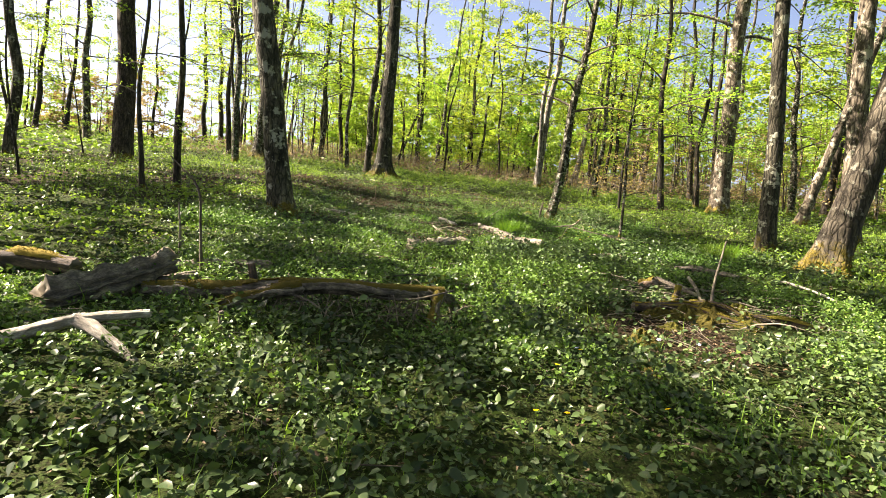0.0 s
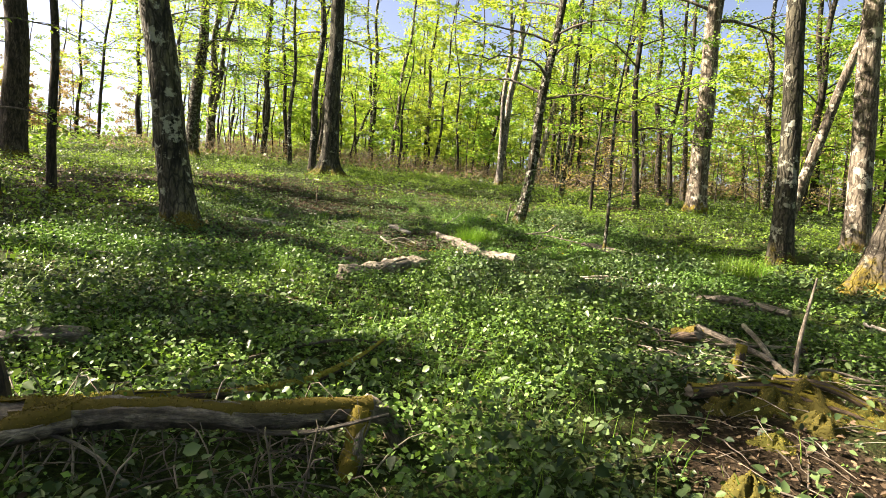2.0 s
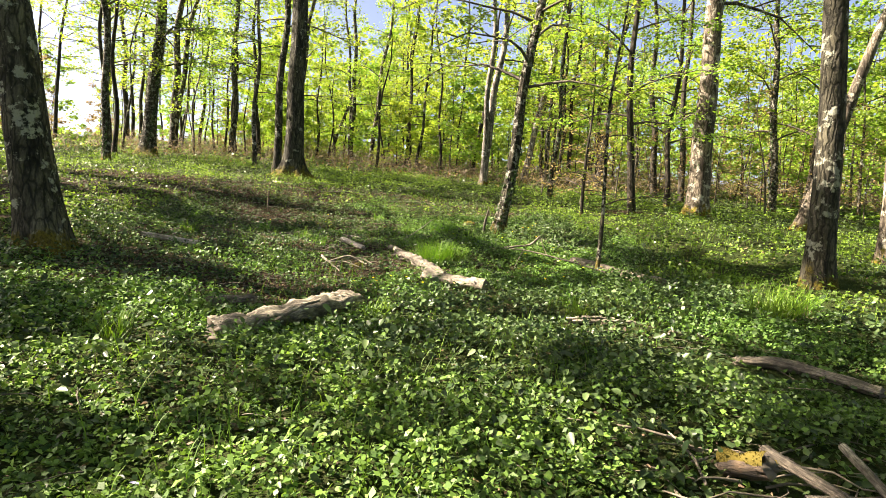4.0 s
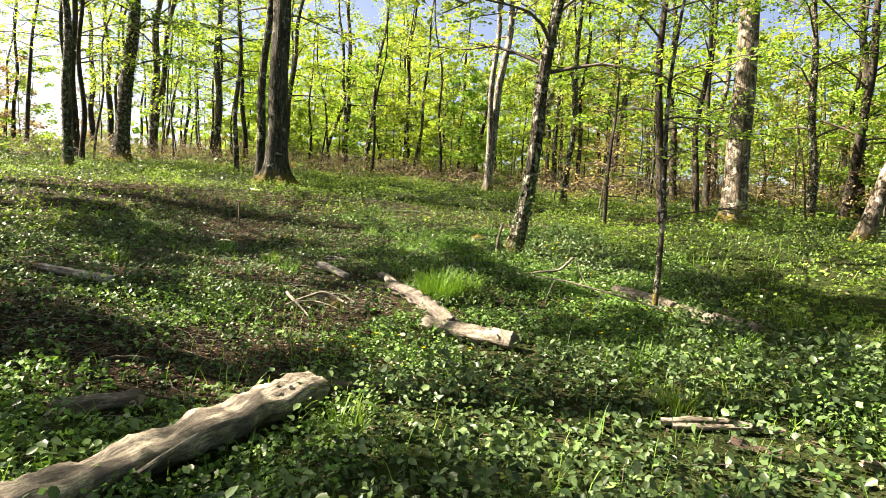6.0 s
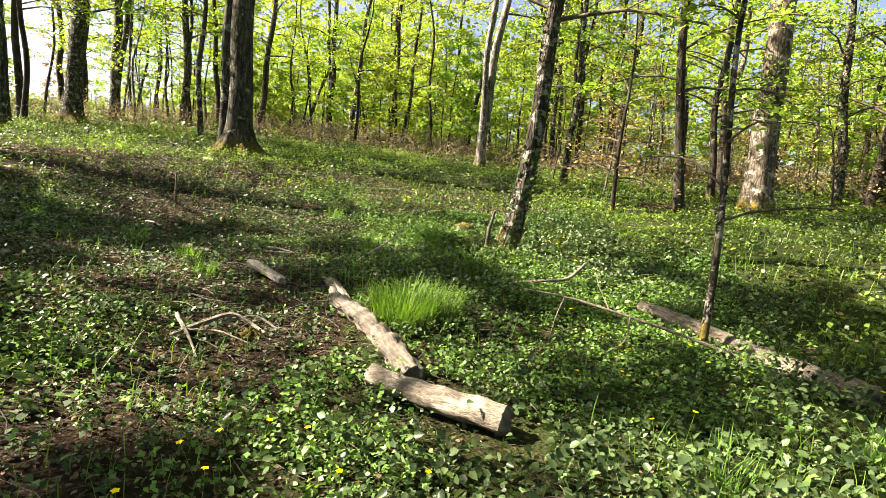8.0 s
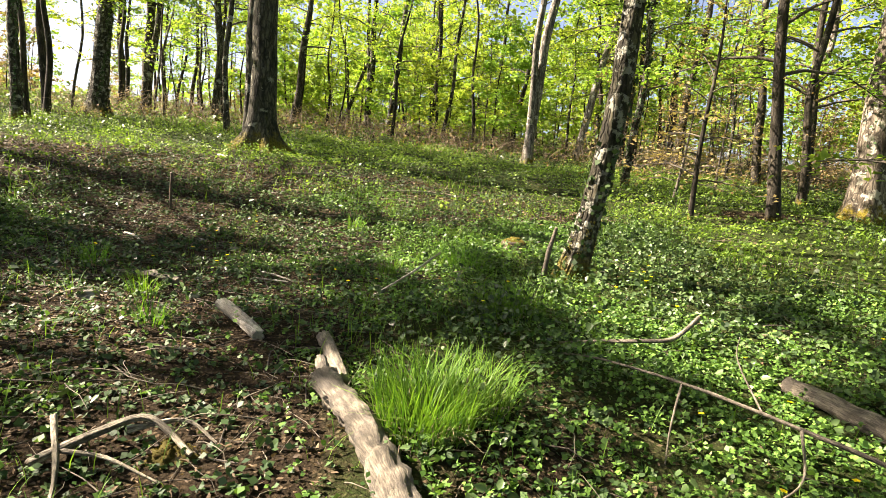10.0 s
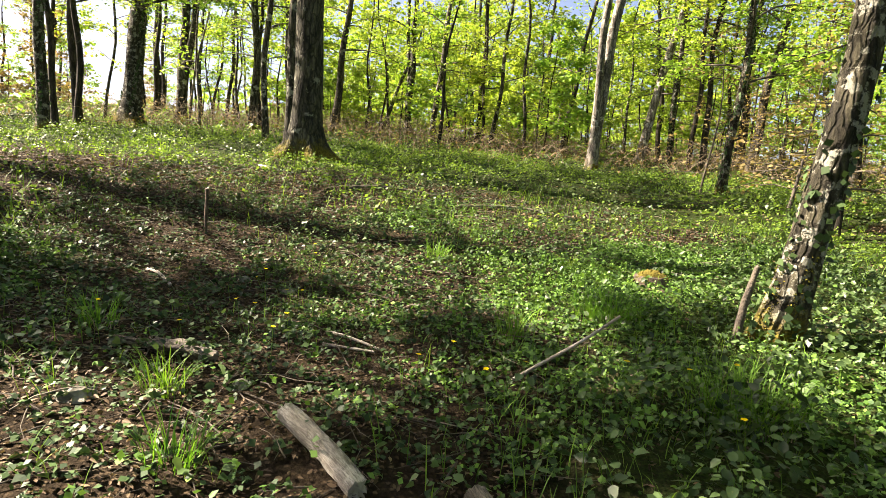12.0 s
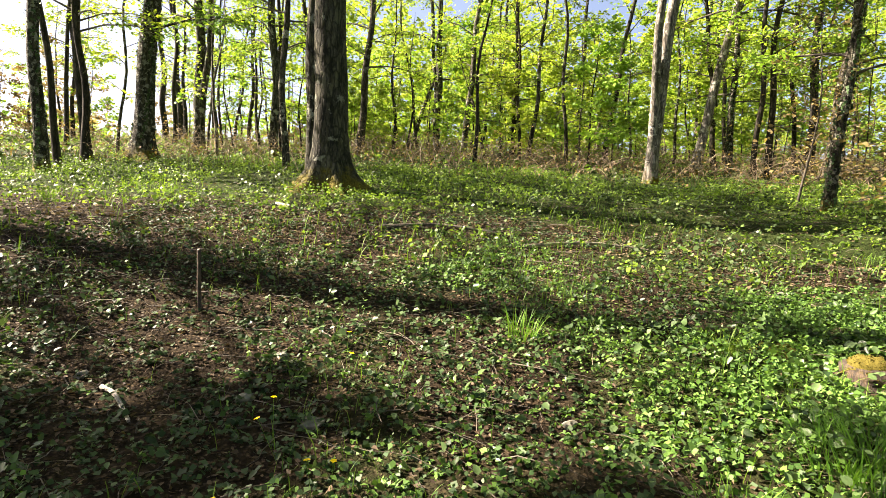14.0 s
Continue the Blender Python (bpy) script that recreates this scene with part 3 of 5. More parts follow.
slim(-10.57, 28.01, 0.15, (-0.03, -0.02), 16, BARK_IVY, LEAF_HORNBEAM, 6, leaves=2500)
slim(-11.11, 29.21, 0.09, (-0.024, -0.02), 14, BARK_DARK, LEAF_HORNBEAM, 6, leaves=1800)
slim(-19.9, 40.9, 0.11, (0.05, 0.03), leaves=2200)
slim(-25.9, 49.3, 0.125, (0.02, 0.01), leaves=2000)
slim(-12.0, 38.25, 0.22, (0.034, 0.017), 18, BARK_BEECH, LEAF_HORNBEAM, 5, 3.5, 3200, fork=0.07)
slim(-16.4, 44.2, 0.12, (0.03, 0.02), leaves=2200)
slim(-21.9, 55.5, 0.145, (0.01, 0.0), leaves=2200)
slim(-13.15, 42.8, 0.07, leaves=2200)
slim(-13.3, 46.4, 0.11, (0.05, 0.02))
slim(-17.0, 52.7, 0.1, (0.117, 0.05), leaves=2200)
slim(-8.85, 39.4, 0.1, (-0.018, 0.0), first=3)
slim(-5.6, 30.9, 0.1, (-0.01, 0.0), 15, BARK_BEECH, first=4.2)
slim(-4.15, 28.7, 0.16, (0.012, 0.0), 18, BARK_BEECH, first=6)
slim(-5.9, 41.0, 0.17, (0.11, 0.025), 17, BARK_MOSS, first=4)
slim(-6.7, 46.0, 0.11, (0.043, 0.01))
slim(-2.73, 47.5, 0.2, (0.0, 0.0), 18, BARK_BEECH, fork=0.1, spread=3.4)
slim(-4.6, 48.5, 0.14, (0.37, 0.04), 8, BARK_BEECH, leaves=600, label="slanting half-fallen trunk leaning on others", limbs=6)
slim(-1.07, 42.6, 0.15, (0.103, 0.0), 16, BARK_BEECH)
slim(0.07, 42.1, 0.065, (-0.26, 0.0), 6, leaves=500, first=2.5, limbs=7)
slim(1.34, 43.5, 0.14, (0.03, 0.0), 16, first=3.0)
slim(1.9, 40.6, 0.1, (0.088, 0.0), 15, BARK_BEECH, first=3.2)
slim(5.5, 49.6, 0.15, (0.024, 0.0), 15, BARK_DARK, LEAF_DARK, 1.5, 2.4, 3600)
slim(6.07, 44.7, 0.14, (0.123, -0.02), 16, BARK_DARK, LEAF_HORNBEAM, 4, leaves=1800)
slim(9.9, 39.0, 0.135, (0.014, 0.0), 15, BARK_IVY, LEAF_HORNBEAM, 3)
slim(10.3, 41.4, 0.12, (-0.1, 0.04), 15, BARK_DARK, bend=0.3)
slim(10.4, 37.9, 0.11, (0.004, 0.0))
slim(11.0, 38.0, 0.13, (0.01, 0.0), 16, BARK_DARK, LEAF_HORNBEAM)
slim(13.0, 40.0, 0.095, (-0.04, 0.02))
slim(13.2, 39.2, 0.16, (0.0, 0.0), 17, BARK_DARK, LEAF_HORNBEAM)
slim(12.2, 36.5, 0.18, (0.11, -0.04), 16, BARK_MOSS, LEAF_HORNBEAM, label="slim tree with yellow moss up its leaning trunk")
slim(11.2, 25.7, 0.105, (0.0, 0.0), 14, BARK_DARK, LEAF_HORNBEAM, 2.5, bend=0.2)
slim(16.2, 33.5, 0.14, (0.05, -0.02), 16, BARK_PALE, LEAF_HORNBEAM)
slim(13.76, 32.3, 0.165, (-0.06, 0.03), 16)
slim(15.8, 26.2, 0.15, (-0.028, 0.02), 15, BARK_IVY, LEAF_HORNBEAM, 3)
slim(18.4, 27.8, 0.19, (0.06, -0.05), 16, BARK_DARK, LEAF_HORNBEAM, 3)
slim(13.5, 29.1, 0.135, (-0.017, 0.01), 15, BARK_DARK, LEAF_HORNBEAM, 3)
slim(20.2, 29.1, 0.2, (-0.04, 0.03), 17, BARK_DARK, LEAF_HORNBEAM, 3)
slim(-33.0, 45.0, 0.22, (0.06, 0.04), 17, leaves=1800)
slim(-31.5, 46.5, 0.18, (0.05, 0.04), leaves=1600)
slim(-21.75, 34.05, 0.23, (-0.03, -0.02), 17, BARK_BEECH, LEAF_HORNBEAM, 5)
slim(-24.9, 32.2, 0.1, (-0.09, -0.07), leaves=1400)
slim(-26.0, 60.0, 0.26, (-0.03, 0), 18, leaves=2200)
slim(-23.0, 57.0, 0.25, (-0.05, 0), 18, leaves=2200)
slim(-12.55, 32.3, 0.14, (-0.03, -0.01), leaves=2000)
slim(-11.7, 31.0, 0.1, (0, 0), leaves=1800)
slim(-8.6, 37.8, 0.18, (0.02, 0), 17, BARK_BEECH)
slim(-7.84, 40.8, 0.14, (-0.05, 0))

# trees added beside and behind the walker, mostly unseen, whose crowns shade the glade
for x, y, r, h, sp, first, limbs, leaves in ((-13.8, 0.4, 0.26, 17, 4.0, 8, 16, 3800), (-17.2, 6.0, 0.26, 19, 2.8, 10, 11, 2600), (-17.8, 15.2, 0.24, 15, 2.6, 7.5, 14, 4200), (-10.1, 10.6, 0.17, 15, 2.0, 11, 10, 2200), (-14.7, 17.0, 0.17, 21, 2.3, 15, 15, 5200), (-12.6, 7.9, 0.2, 12, 2.4, 7.5, 12, 3000), (-14.6, 18.8, 0.18, 17, 2.4, 8.5, 12, 2600), (-10.4, 4.2, 0.17, 15, 2.4, 9, 10, 2600),
                                            (-17.6, 20.2, 0.22, 17, 3.0, 7, 13, 3800), (-20.3, 13.6, 0.28, 18, 3.4, 8, 15, 5000), (-11, -5, 0.26, 18, 4.0, 8, 12, 3000), (-19, -3, 0.26, 19, 4.2, 8, 12, 3000)):
    tree("forest_tree", x, y, r, (0, 0), h, BARK_BEECH, LEAF_HORNBEAM, first, sp, limbs, leaves, 0.24, 0.15, 0.4, clump=0.9, label="tall beech added beside the glade for its shade", group="tall trees beside the glade", sides=12, fine=4)
# added thin crowns with tight clumps of leaves, for small dapples on the ground
for x, y, r, h, sp, first in ((-21, 3.0, 0.24, 19, 3.8, 8), (-15.6, 18.6, 0.2, 14, 2.4, 8), (-23.5, 24.0, 0.22, 18, 3.4, 7), (-9.6, 9.4, 0.16, 14, 2.0, 8.5)):
    tree("forest_tree", x, y, r, (0, 0), h, BARK_BEECH, LEAF_HORNBEAM, first, sp, 13, 2100, 0.17, 0.15, 0.4, clump=0.42, label="tall thinly leaved beech added beside the glade for dappled shade", group="tall trees beside the glade", sides=10, fine=4)
# added crowns to the right and behind, which hold back light from the sky
for x, y, r, h, sp, first in ((4, -5, 0.25, 19, 6.2, 7), (-3, -8, 0.25, 19, 5.6, 7), (8, 1.5, 0.24, 18, 6.4, 7), (14, 6, 0.26, 19, 4.6, 5), (17, 12, 0.24, 19, 4.6, 4), (20, 19, 0.2, 17, 4.2, 3), (11, -7, 0.25, 18, 4.4, 4), (19, 0, 0.25, 19, 4.6, 4), (2, -14, 0.25, 18, 4.6, 4), (-9, -13, 0.25, 18, 4.6, 4), (25, 9, 0.25, 18, 4.6, 4), (26, 20, 0.25, 18, 4.6, 3), (30, 30, 0.2, 17, 4.4, 3)):
    tree("forest_tree", x, y, r, (0, 0), h, BARK_BEECH, LEAF_HORNBEAM, first, sp, 17, 2100, 0.4, 0.15, 0.4, label="tall beech added beside the glade for its shade", group="tall trees beside the glade", sides=12, fine=3, tilt=0.7)

# dry copper saplings in the brushy part of the wood
rng = np.random.default_rng(8)
for i in range(34):
    x, y = rng.uniform(6.5, 26), rng.uniform(25, 41)
    tree("dry_sapling", x, y, rng.uniform(0.02, 0.04), tuple(rng.normal(0, 0.08, 2)), rng.uniform(3, 6), TWIG, LEAF_DRY, 0.5, 1.3, 26, 450, 0.11, 0.15, 0.2, seed=i, label="brown twiggy sapling with dry copper leaves", group="dry saplings", sides=6, detail=0.8, fine=3, tilt=0.8, category="sapling")

# the wood beyond
rng = np.random.default_rng(21)
for i in range(60):
    x, y = rng.uniform(-12, 44), rng.uniform(37, 78)
    if x > 20:
        y -= rng.uniform(4, 14)
    young = rng.random() < 0.7
    tree("young_beech" if young else "forest_tree", x, y, rng.uniform(0.035, 0.07) if young else rng.uniform(0.09, 0.2), tuple(rng.normal(0, 0.04, 2)), rng.uniform(6, 10) if young else rng.uniform(13, 18),
         (BARK_DARK, BARK_DARK, BARK_BEECH)[int(rng.integers(3))], (LEAF_BEECH, LEAF_BEECH, LEAF_HORNBEAM)[int(rng.integers(3))], 1.2 if young else 3.5, rng.uniform(1.7, 2.6) if young else 3.0,
         20, 2050 if young else 2000, 0.22, 0.22, 0.3, seed=i, label="young beech with bright spring leaves" if young else SLIM, group="trees of the wood beyond", sides=8, detail=0.7, tilt=0.9, fine=3)
for i in range(16):
    x, y = rng.uniform(-48, -13), rng.uniform(48, 80)
    tree("forest_tree", x, y, rng.uniform(0.06, 0.16), tuple(rng.normal(0, 0.04, 2)), rng.uniform(9, 15), BARK_DARK, LEAF_HORNBEAM, 3.0, 2.4, 11, 1000, 0.2, 0.15, 0.3, seed=i + 90,
         label="slim tree at the bright edge of the wood", group="trees at the edge of the wood", sides=8, detail=0.7, tilt=0.9, fine=3)

# thin poles crowded between the larger trees
for i in range(84):
    x, y = rng.uniform(-14, 36), rng.uniform(33, 60)
    if x > 14:
        y -= rng.uniform(3, 13)
    tree("pole_tree", x, y, rng.uniform(0.03, 0.085), tuple(rng.normal(0, 0.07, 2)), rng.uniform(7, 14), (BARK_DARK, BARK_PALE, BARK_MOSS, BARK_BEECH)[int(rng.integers(4))], (LEAF_BEECH, LEAF_HORNBEAM)[int(rng.integers(2))], 1.8, 1.6,
         12, 420, 0.17, 0.2, 0.3, seed=i + 600, label="thin bare pole of a young tree in the wood", group="poles of the wood", sides=7, detail=0.8, tilt=0.9, fine=3)

# leafy shrubs that close the view under the crowns
for i in range(46):
    x, y = rng.uniform(-12, 42), rng.uniform(40, 66)
    if x > 18:
        y -= rng.uniform(6, 16)
    tree("beech_shrub", x, y, rng.uniform(0.025, 0.045), tuple(rng.normal(0, 0.06, 2)), rng.uniform(3.2, 5.5), BARK_DARK, (LEAF_BEECH, LEAF_HORNBEAM)[int(rng.integers(2))], 0.35, 1.7, 16, 1200, 0.2, 0.12, 0.2, seed=i + 200,
         label="low leafy beech shrub under the trees", group="shrubs of the wood", sides=6, detail=0.8, fine=3, tilt=0.9, category="shrub")
for i in range(30):
    x, y = rng.uniform(-58, -13), rng.uniform(46, 78)
    dry = rng.random() < 0.45
    tree("edge_shrub", x, y, rng.uniform(0.03, 0.05), tuple(rng.normal(0, 0.06, 2)), rng.uniform(3.5, 7), BARK_DARK, LEAF_DRY if dry else LEAF_HORNBEAM, 0.4, 2.2, 18, 1100, 0.24, 0.12, 0.2, seed=i + 300,
         label="brown dry shrub at the bright wood edge" if dry else "pale green shrub at the bright wood edge", group="shrubs at the wood edge", sides=6, detail=0.8, fine=3, tilt=0.9, category="shrub")


# ---- ground cover ----
def scatter(n, rng, x0, x1, y0, y1, keep):
    x, y = rng.uniform(x0, x1, n), rng.uniform(y0, y1, n)
    m = rng.random(n) < keep(x, y)
    return x[m], y[m]


DEAD_WOOD_LINES = [(1.2, 12.65, 2.2, 12.1, 0.26), (0.8, 14.6, 1.7, 12.8, 0.22), (3.6, 9.0, 4.4, 8.2, 0.22), (-0.1, 15.5, 0.3, 15.1, 0.2), (-3.1, 13.7, -2.1, 13.4, 0.2), (2.3, 6.0, 3.5, 5.6, 0.3), (2.8, 7.3, 3.2, 6.3, 0.28), (2.8, 7.3, 3.8, 7.4, 0.16),
                   (-2.8, 5.0, 0.1, 5.05, 0.2), (-0.6, 9.1, 0.5, 10.8, 0.16), (-3.2, 4.5, -2.6, 5.4, 0.2), (-2.9, 3.5, -1.9, 3.7, 0.14), (4.3, 14.6, 4.8, 12.6, 0.16), (2.65, 18.6, 2.8, 18.9, 0.25), (1.3, 5.65, 1.7, 5.5, 0.3), (2.7, 10.3, 3.3, 9.9, 0.2), (-0.9, 10.2, -0.5, 10.4, 0.14)]


def plants(name, x, y, rng, per, size, height, material, label, ovate=True, reach=1.0, flat=0.35, width=0.7):
    """Low plants: each a few leaves held out round a stalk; few grow where dead wood lies."""
    free = np.ones(len(x), dtype=bool)
    for x0, y0, x1, y1, r in DEAD_WOOD_LINES:
        t = np.clip(((x - x0) * (x1 - x0) + (y - y0) * (y1 - y0)) / ((x1 - x0) ** 2 + (y1 - y0) ** 2), 0, 1)
        free &= (np.hypot(x - x0 - t * (x1 - x0), y - y0 - t * (y1 - y0)) > r) | (rng.random(len(x)) < 0.25)
    x, y = x[free], y[free]
    n = len(x)
    k = rng.integers(per[0], per[1] + 1, n)
    idx = np.repeat(np.arange(n), k)
    m = len(idx)
    s0 = rng.uniform(size[0], size[1], n)
    h0 = rng.uniform(height[0], height[1], n) * (0.75 + 0.6 * np.clip(waves(x, y, 2.2, 8), -1, 1.5) + 0.3 * np.clip(waves(x, y, 7.0, 9), -1, 1.5))
    z = ground_z(x, y)
    ang = rng.uniform(0, 6.3, m)
    s = s0[idx] * rng.uniform(0.7, 1.2, m)
    out = rng.uniform(0.2, 1.1, m) * s * reach
    a = unit(np.stack([np.cos(ang), np.sin(ang), rng.normal(0.0, flat, m)], -1))
    nrm = unit(np.array([0, 0, 1.0]) + rng.normal(0, flat, (m, 3)) - 0.25 * a)
    c = np.stack([x[idx] + np.cos(ang) * out, y[idx] + np.sin(ang) * out, z[idx] + h0[idx] * rng.uniform(0.35, 1.0, m) + 0.01], -1)
    v, q = (leaf_ovate if ovate else leaf_quads)(c, a, nrm, s, width)
    ob = part(name, mesh_np(name, v, [q]), material)
    return tagged(ob, label, "undergrowth", kind="stuff")


def near(x, y):
    edge = waves(x, y, 1.6, 40)
    return (np.abs(x - 0.7) < 4.9 + 0.7 * edge) & (y > 1.0) & (y < 21.8 + 0.9 * edge)


rng = np.random.default_rng(11)
bramble_zone = lambda x, y: np.clip(0.55 + 0.5 * waves(x, y, 0.9, 1), 0.08, 1)
herb_zone = lambda x, y: np.clip(0.5 - 0.5 * waves(x, y, 0.9, 1) + 0.35 * waves(x, y, 2.2, 2), 0.05, 1)
x, y = scatter(22000, rng, -5.4, 6.8, 1.0, 9, lambda x, y: near(x, y) * bramble_zone(x, y) * (1 - 0.9 * bare(x, y)) * (1 - 0.9 * ((np.abs(x + 0.05) < 0.45) & (np.abs(y - 4.85) < 0.45))))
plants("bramble_leaves", x, y, rng, (3, 5), (0.024, 0.072), (0.04, 0.33), LEAF_BRAMBLE, "dark green bramble and herb leaves covering the soil", flat=0.62)
x, y = scatter(29000, rng, -5.4, 6.8, 9, 23.5, lambda x, y: near(x, y) * bramble_zone(x, y) * (1 - 0.95 * bare(x, y)) * (1 - 0.5 * thin(x, y)))
plants("bramble_patch", x, y, rng, (3, 5), (0.028, 0.07), (0.05, 0.28), LEAF_BRAMBLE, "dark green bramble leaves among lighter herbs", flat=0.62, width=0.75)
x, y = scatter(66000, rng, -5.4, 6.8, 1.0, 9, lambda x, y: near(x, y) * herb_zone(x, y) * (1 - 0.9 * bare(x, y)))
plants("herb_leaves", x, y, rng, (3, 5), (0.02, 0.05), (0.02, 0.2), LEAF_HERB, "small bright green herb leaves covering the soil", ovate=False, flat=0.62, width=0.75)
x, y = scatter(120000, rng, -5.4, 6.8, 9, 23.5, lambda x, y: near(x, y) * herb_zone(x, y) * (1 - 0.93 * bare(x, y)) * (1 - 0.78 * thin(x, y)))
plants("herb_carpet", x, y, rng, (3, 5), (0.02, 0.05), (0.02, 0.18), LEAF_HERB, "carpet of small green herb leaves", ovate=False, flat=0.62, width=0.8)
x, y = scatter(30000, rng, -5.0, 5.6, 6.0, 24, lambda x, y: 0.15 + 0.8 * np.maximum(bare(x, y), 0.9 * thin(x, y)))
plants("ivy_leaves", x, y, rng, (3, 5), (0.022, 0.052), (0.015, 0.11), LEAF_IVY, "dark ivy leaves creeping over the soil", ovate=False, flat=0.5, width=0.9)
# herbs farther off take the brightened leaf colour, as in sun
x, y = scatter(88000, rng, -15, 17, 1.5, 36, lambda x, y: (~near(x, y)) * (1 - 0.93 * bare(x, y)) * np.clip(0.6 + 0.4 * waves(x, y, 0.8, 1), 0.1, 1) * np.clip(1.2 - np.abs(x) / 22, 0.3, 1))
plants("undergrowth", x, y, rng, (3, 4), (0.036, 0.075), (0.03, 0.24), LEAF_HERB_SUNLIT, "undergrowth of herbs farther off, coloured light green as if sunlit", ovate=False, flat=0.6, width=0.8)
x, y = scatter(26000, rng, -15, 17, 1.5, 36, lambda x, y: (~near(x, y)) * (1 - 0.9 * bare(x, y)) * np.clip(0.5 - 0.5 * waves(x, y, 0.8, 1), 0.1, 1))
plants("dark_undergrowth", x, y, rng, (3, 4), (0.045, 0.085), (0.06, 0.34), LEAF_BRAMBLE, "dark bramble undergrowth farther off", ovate=False, flat=0.6, width=0.8)
x, y = scatter(10000, rng, -45, 40, 18, 70, lambda x, y: ~((np.abs(x - 1) < 16) & (y < 36)))
plants("far_undergrowth", x, y, rng, (3, 4), (0.17, 0.3), (0.05, 0.3), LEAF_HERB_SUNLIT, "undergrowth of the wood beyond, coloured light green as if sunlit", ovate=False, flat=0.45, width=0.8)


def litter(name, n, size, keep, box, seed, label):
    rng = np.random.default_rng(seed)
    x, y = scatter(n, rng, *box, keep)
    m = len(x)
    ang = rng.uniform(0, 6.3, m)
    a = unit(np.stack([np.cos(ang), np.sin(ang), rng.normal(0, 0.2, m)], -1))
    nrm = unit(np.array([0, 0, 1.0]) + rng.normal(0, 0.55, (m, 3)))
    c = np.stack([x, y, ground_z(x, y) + rng.uniform(0.006, 0.035, m)], -1)
    v, q = leaf_ovate(c, a, nrm, rng.uniform(size[0], size[1], m), rng.uniform(0.35, 0.7, (m, 1)), rng.uniform(-0.25, 0.3, (m, 1)))
    return tagged(part(name, mesh_np(name, v, [q]), LEAF_LITTER), label, "leaf litter", kind="stuff")


litter("fallen_leaves", 100000, (0.016, 0.05), lambda x, y: 0.14 + 0.86 * np.maximum(bare(x, y), 0.8 * thin(x, y)), (-4.8, 6, 1, 25), 31, "brown fallen leaves lying on the soil")
litter("far_fallen_leaves", 46000, (0.035, 0.085), lambda x, y: (~near(x, y)) * (0.06 + 0.94 * bare(x, y)), (-10, 9, 8, 27), 32, "brown fallen leaves farther off")


def blades(x, y, z, rng, length, width, material_bend=0.5, out=None):
    """Grass blades of three segments that arch over."""
    n = len(x)
    ang = rng.uniform(0, 6.3, n) if out is None else out
    ln = rng.uniform(length[0], length[1], n)
    arch = rng.uniform(0.15, 1.0, n) * material_bend
    d = np.stack([np.cos(ang), np.sin(ang), 0 * ang], -1)
    s = np.stack([-d[:, 1], d[:, 0], d[:, 2]], -1)
    base = np.stack([x, y, z], -1)
    w = rng.uniform(width[0], width[1], n)[:, None]
    rows = []
    for t, ww in ((0, 0.8), (0.35, 1.0), (0.7, 0.75), (1.0, 0.08)):
        p = base + d * (ln * (arch * t ** 1.8 + 0.12 * t))[:, None] + np.array([0, 0, 1.0]) * (ln * (t - 0.45 * arch * t ** 2.4))[:, None]
        rows += [p - s * w * ww, p + s * w * ww]
    v = np.stack(rows, 1)
    b = np.arange(n)[:, None] * 8
    q = np.vstack([b + np.array([[k, k + 1, k + 3, k + 2]]) for k in (0, 2, 4)])
    return v.reshape(-1, 3), q


x, y = scatter(40000, rng, -4.8, 6.5, 2, 23, lambda x, y: np.clip(0.2 + 0.75 * waves(x, y, 1.3, 17), 0.03, 1) * (1 - 0.4 * bare(x, y)))
v, q = blades(x, y, ground_z(x, y), rng, (0.08, 0.26), (0.0015, 0.0035), 0.7)
tagged(part("loose_grass", mesh_np("loose_grass", v, [q]), GRASS), "thin grass blades among the herbs", "grass", kind="stuff")
x, y = scatter(24000, rng, -13, 13, 8, 34, lambda x, y: (~near(x, y)) * np.clip(0.25 + 0.6 * waves(x, y, 0.9, 18), 0.03, 1))
v, q = blades(x, y, ground_z(x, y), rng, (0.12, 0.32), (0.003, 0.007), 0.7)
tagged(part("far_grass", mesh_np("far_grass", v, [q]), GRASS), "grass among the undergrowth farther off", "grass", kind="stuff")


def stems(name, x, y, rng, length, radius, rise, material, label, sides=4, segs=5):
    """Thin arching stems, for thickets and fallen twigs."""
    pile = Pile()
    t = np.linspace(0, 1, segs)[:, None]
    z = ground_z(x, y)
    for a, b, c in zip(x, y, z):
        ang, ln, up = rng.uniform(0, 6.3), rng.uniform(*length), rng.uniform(*rise)
        line = np.array([a, b, c + 0.015]) + t * ln * np.array([math.cos(ang), math.sin(ang), 0]) * (1 - 0.5 * up) + np.array([0, 0, 1.0]) * ln * up * (1.5 * t - 1.1 * t ** 2) + rng.normal(0, 0.05 * ln, (segs, 3)) * t * np.array([1, 1, 0.25])
        line[:, 2] = np.maximum(line[:, 2], ground_z(line[:, 0], line[:, 1]) + 0.01)
        pile.add(*tube(line, rng.uniform(*radius) * (1 - 0.7 * t[:, 0]), sides)[:2])
    return tagged(part(name, pile.mesh(name), material), label, "twigs", kind="stuff")


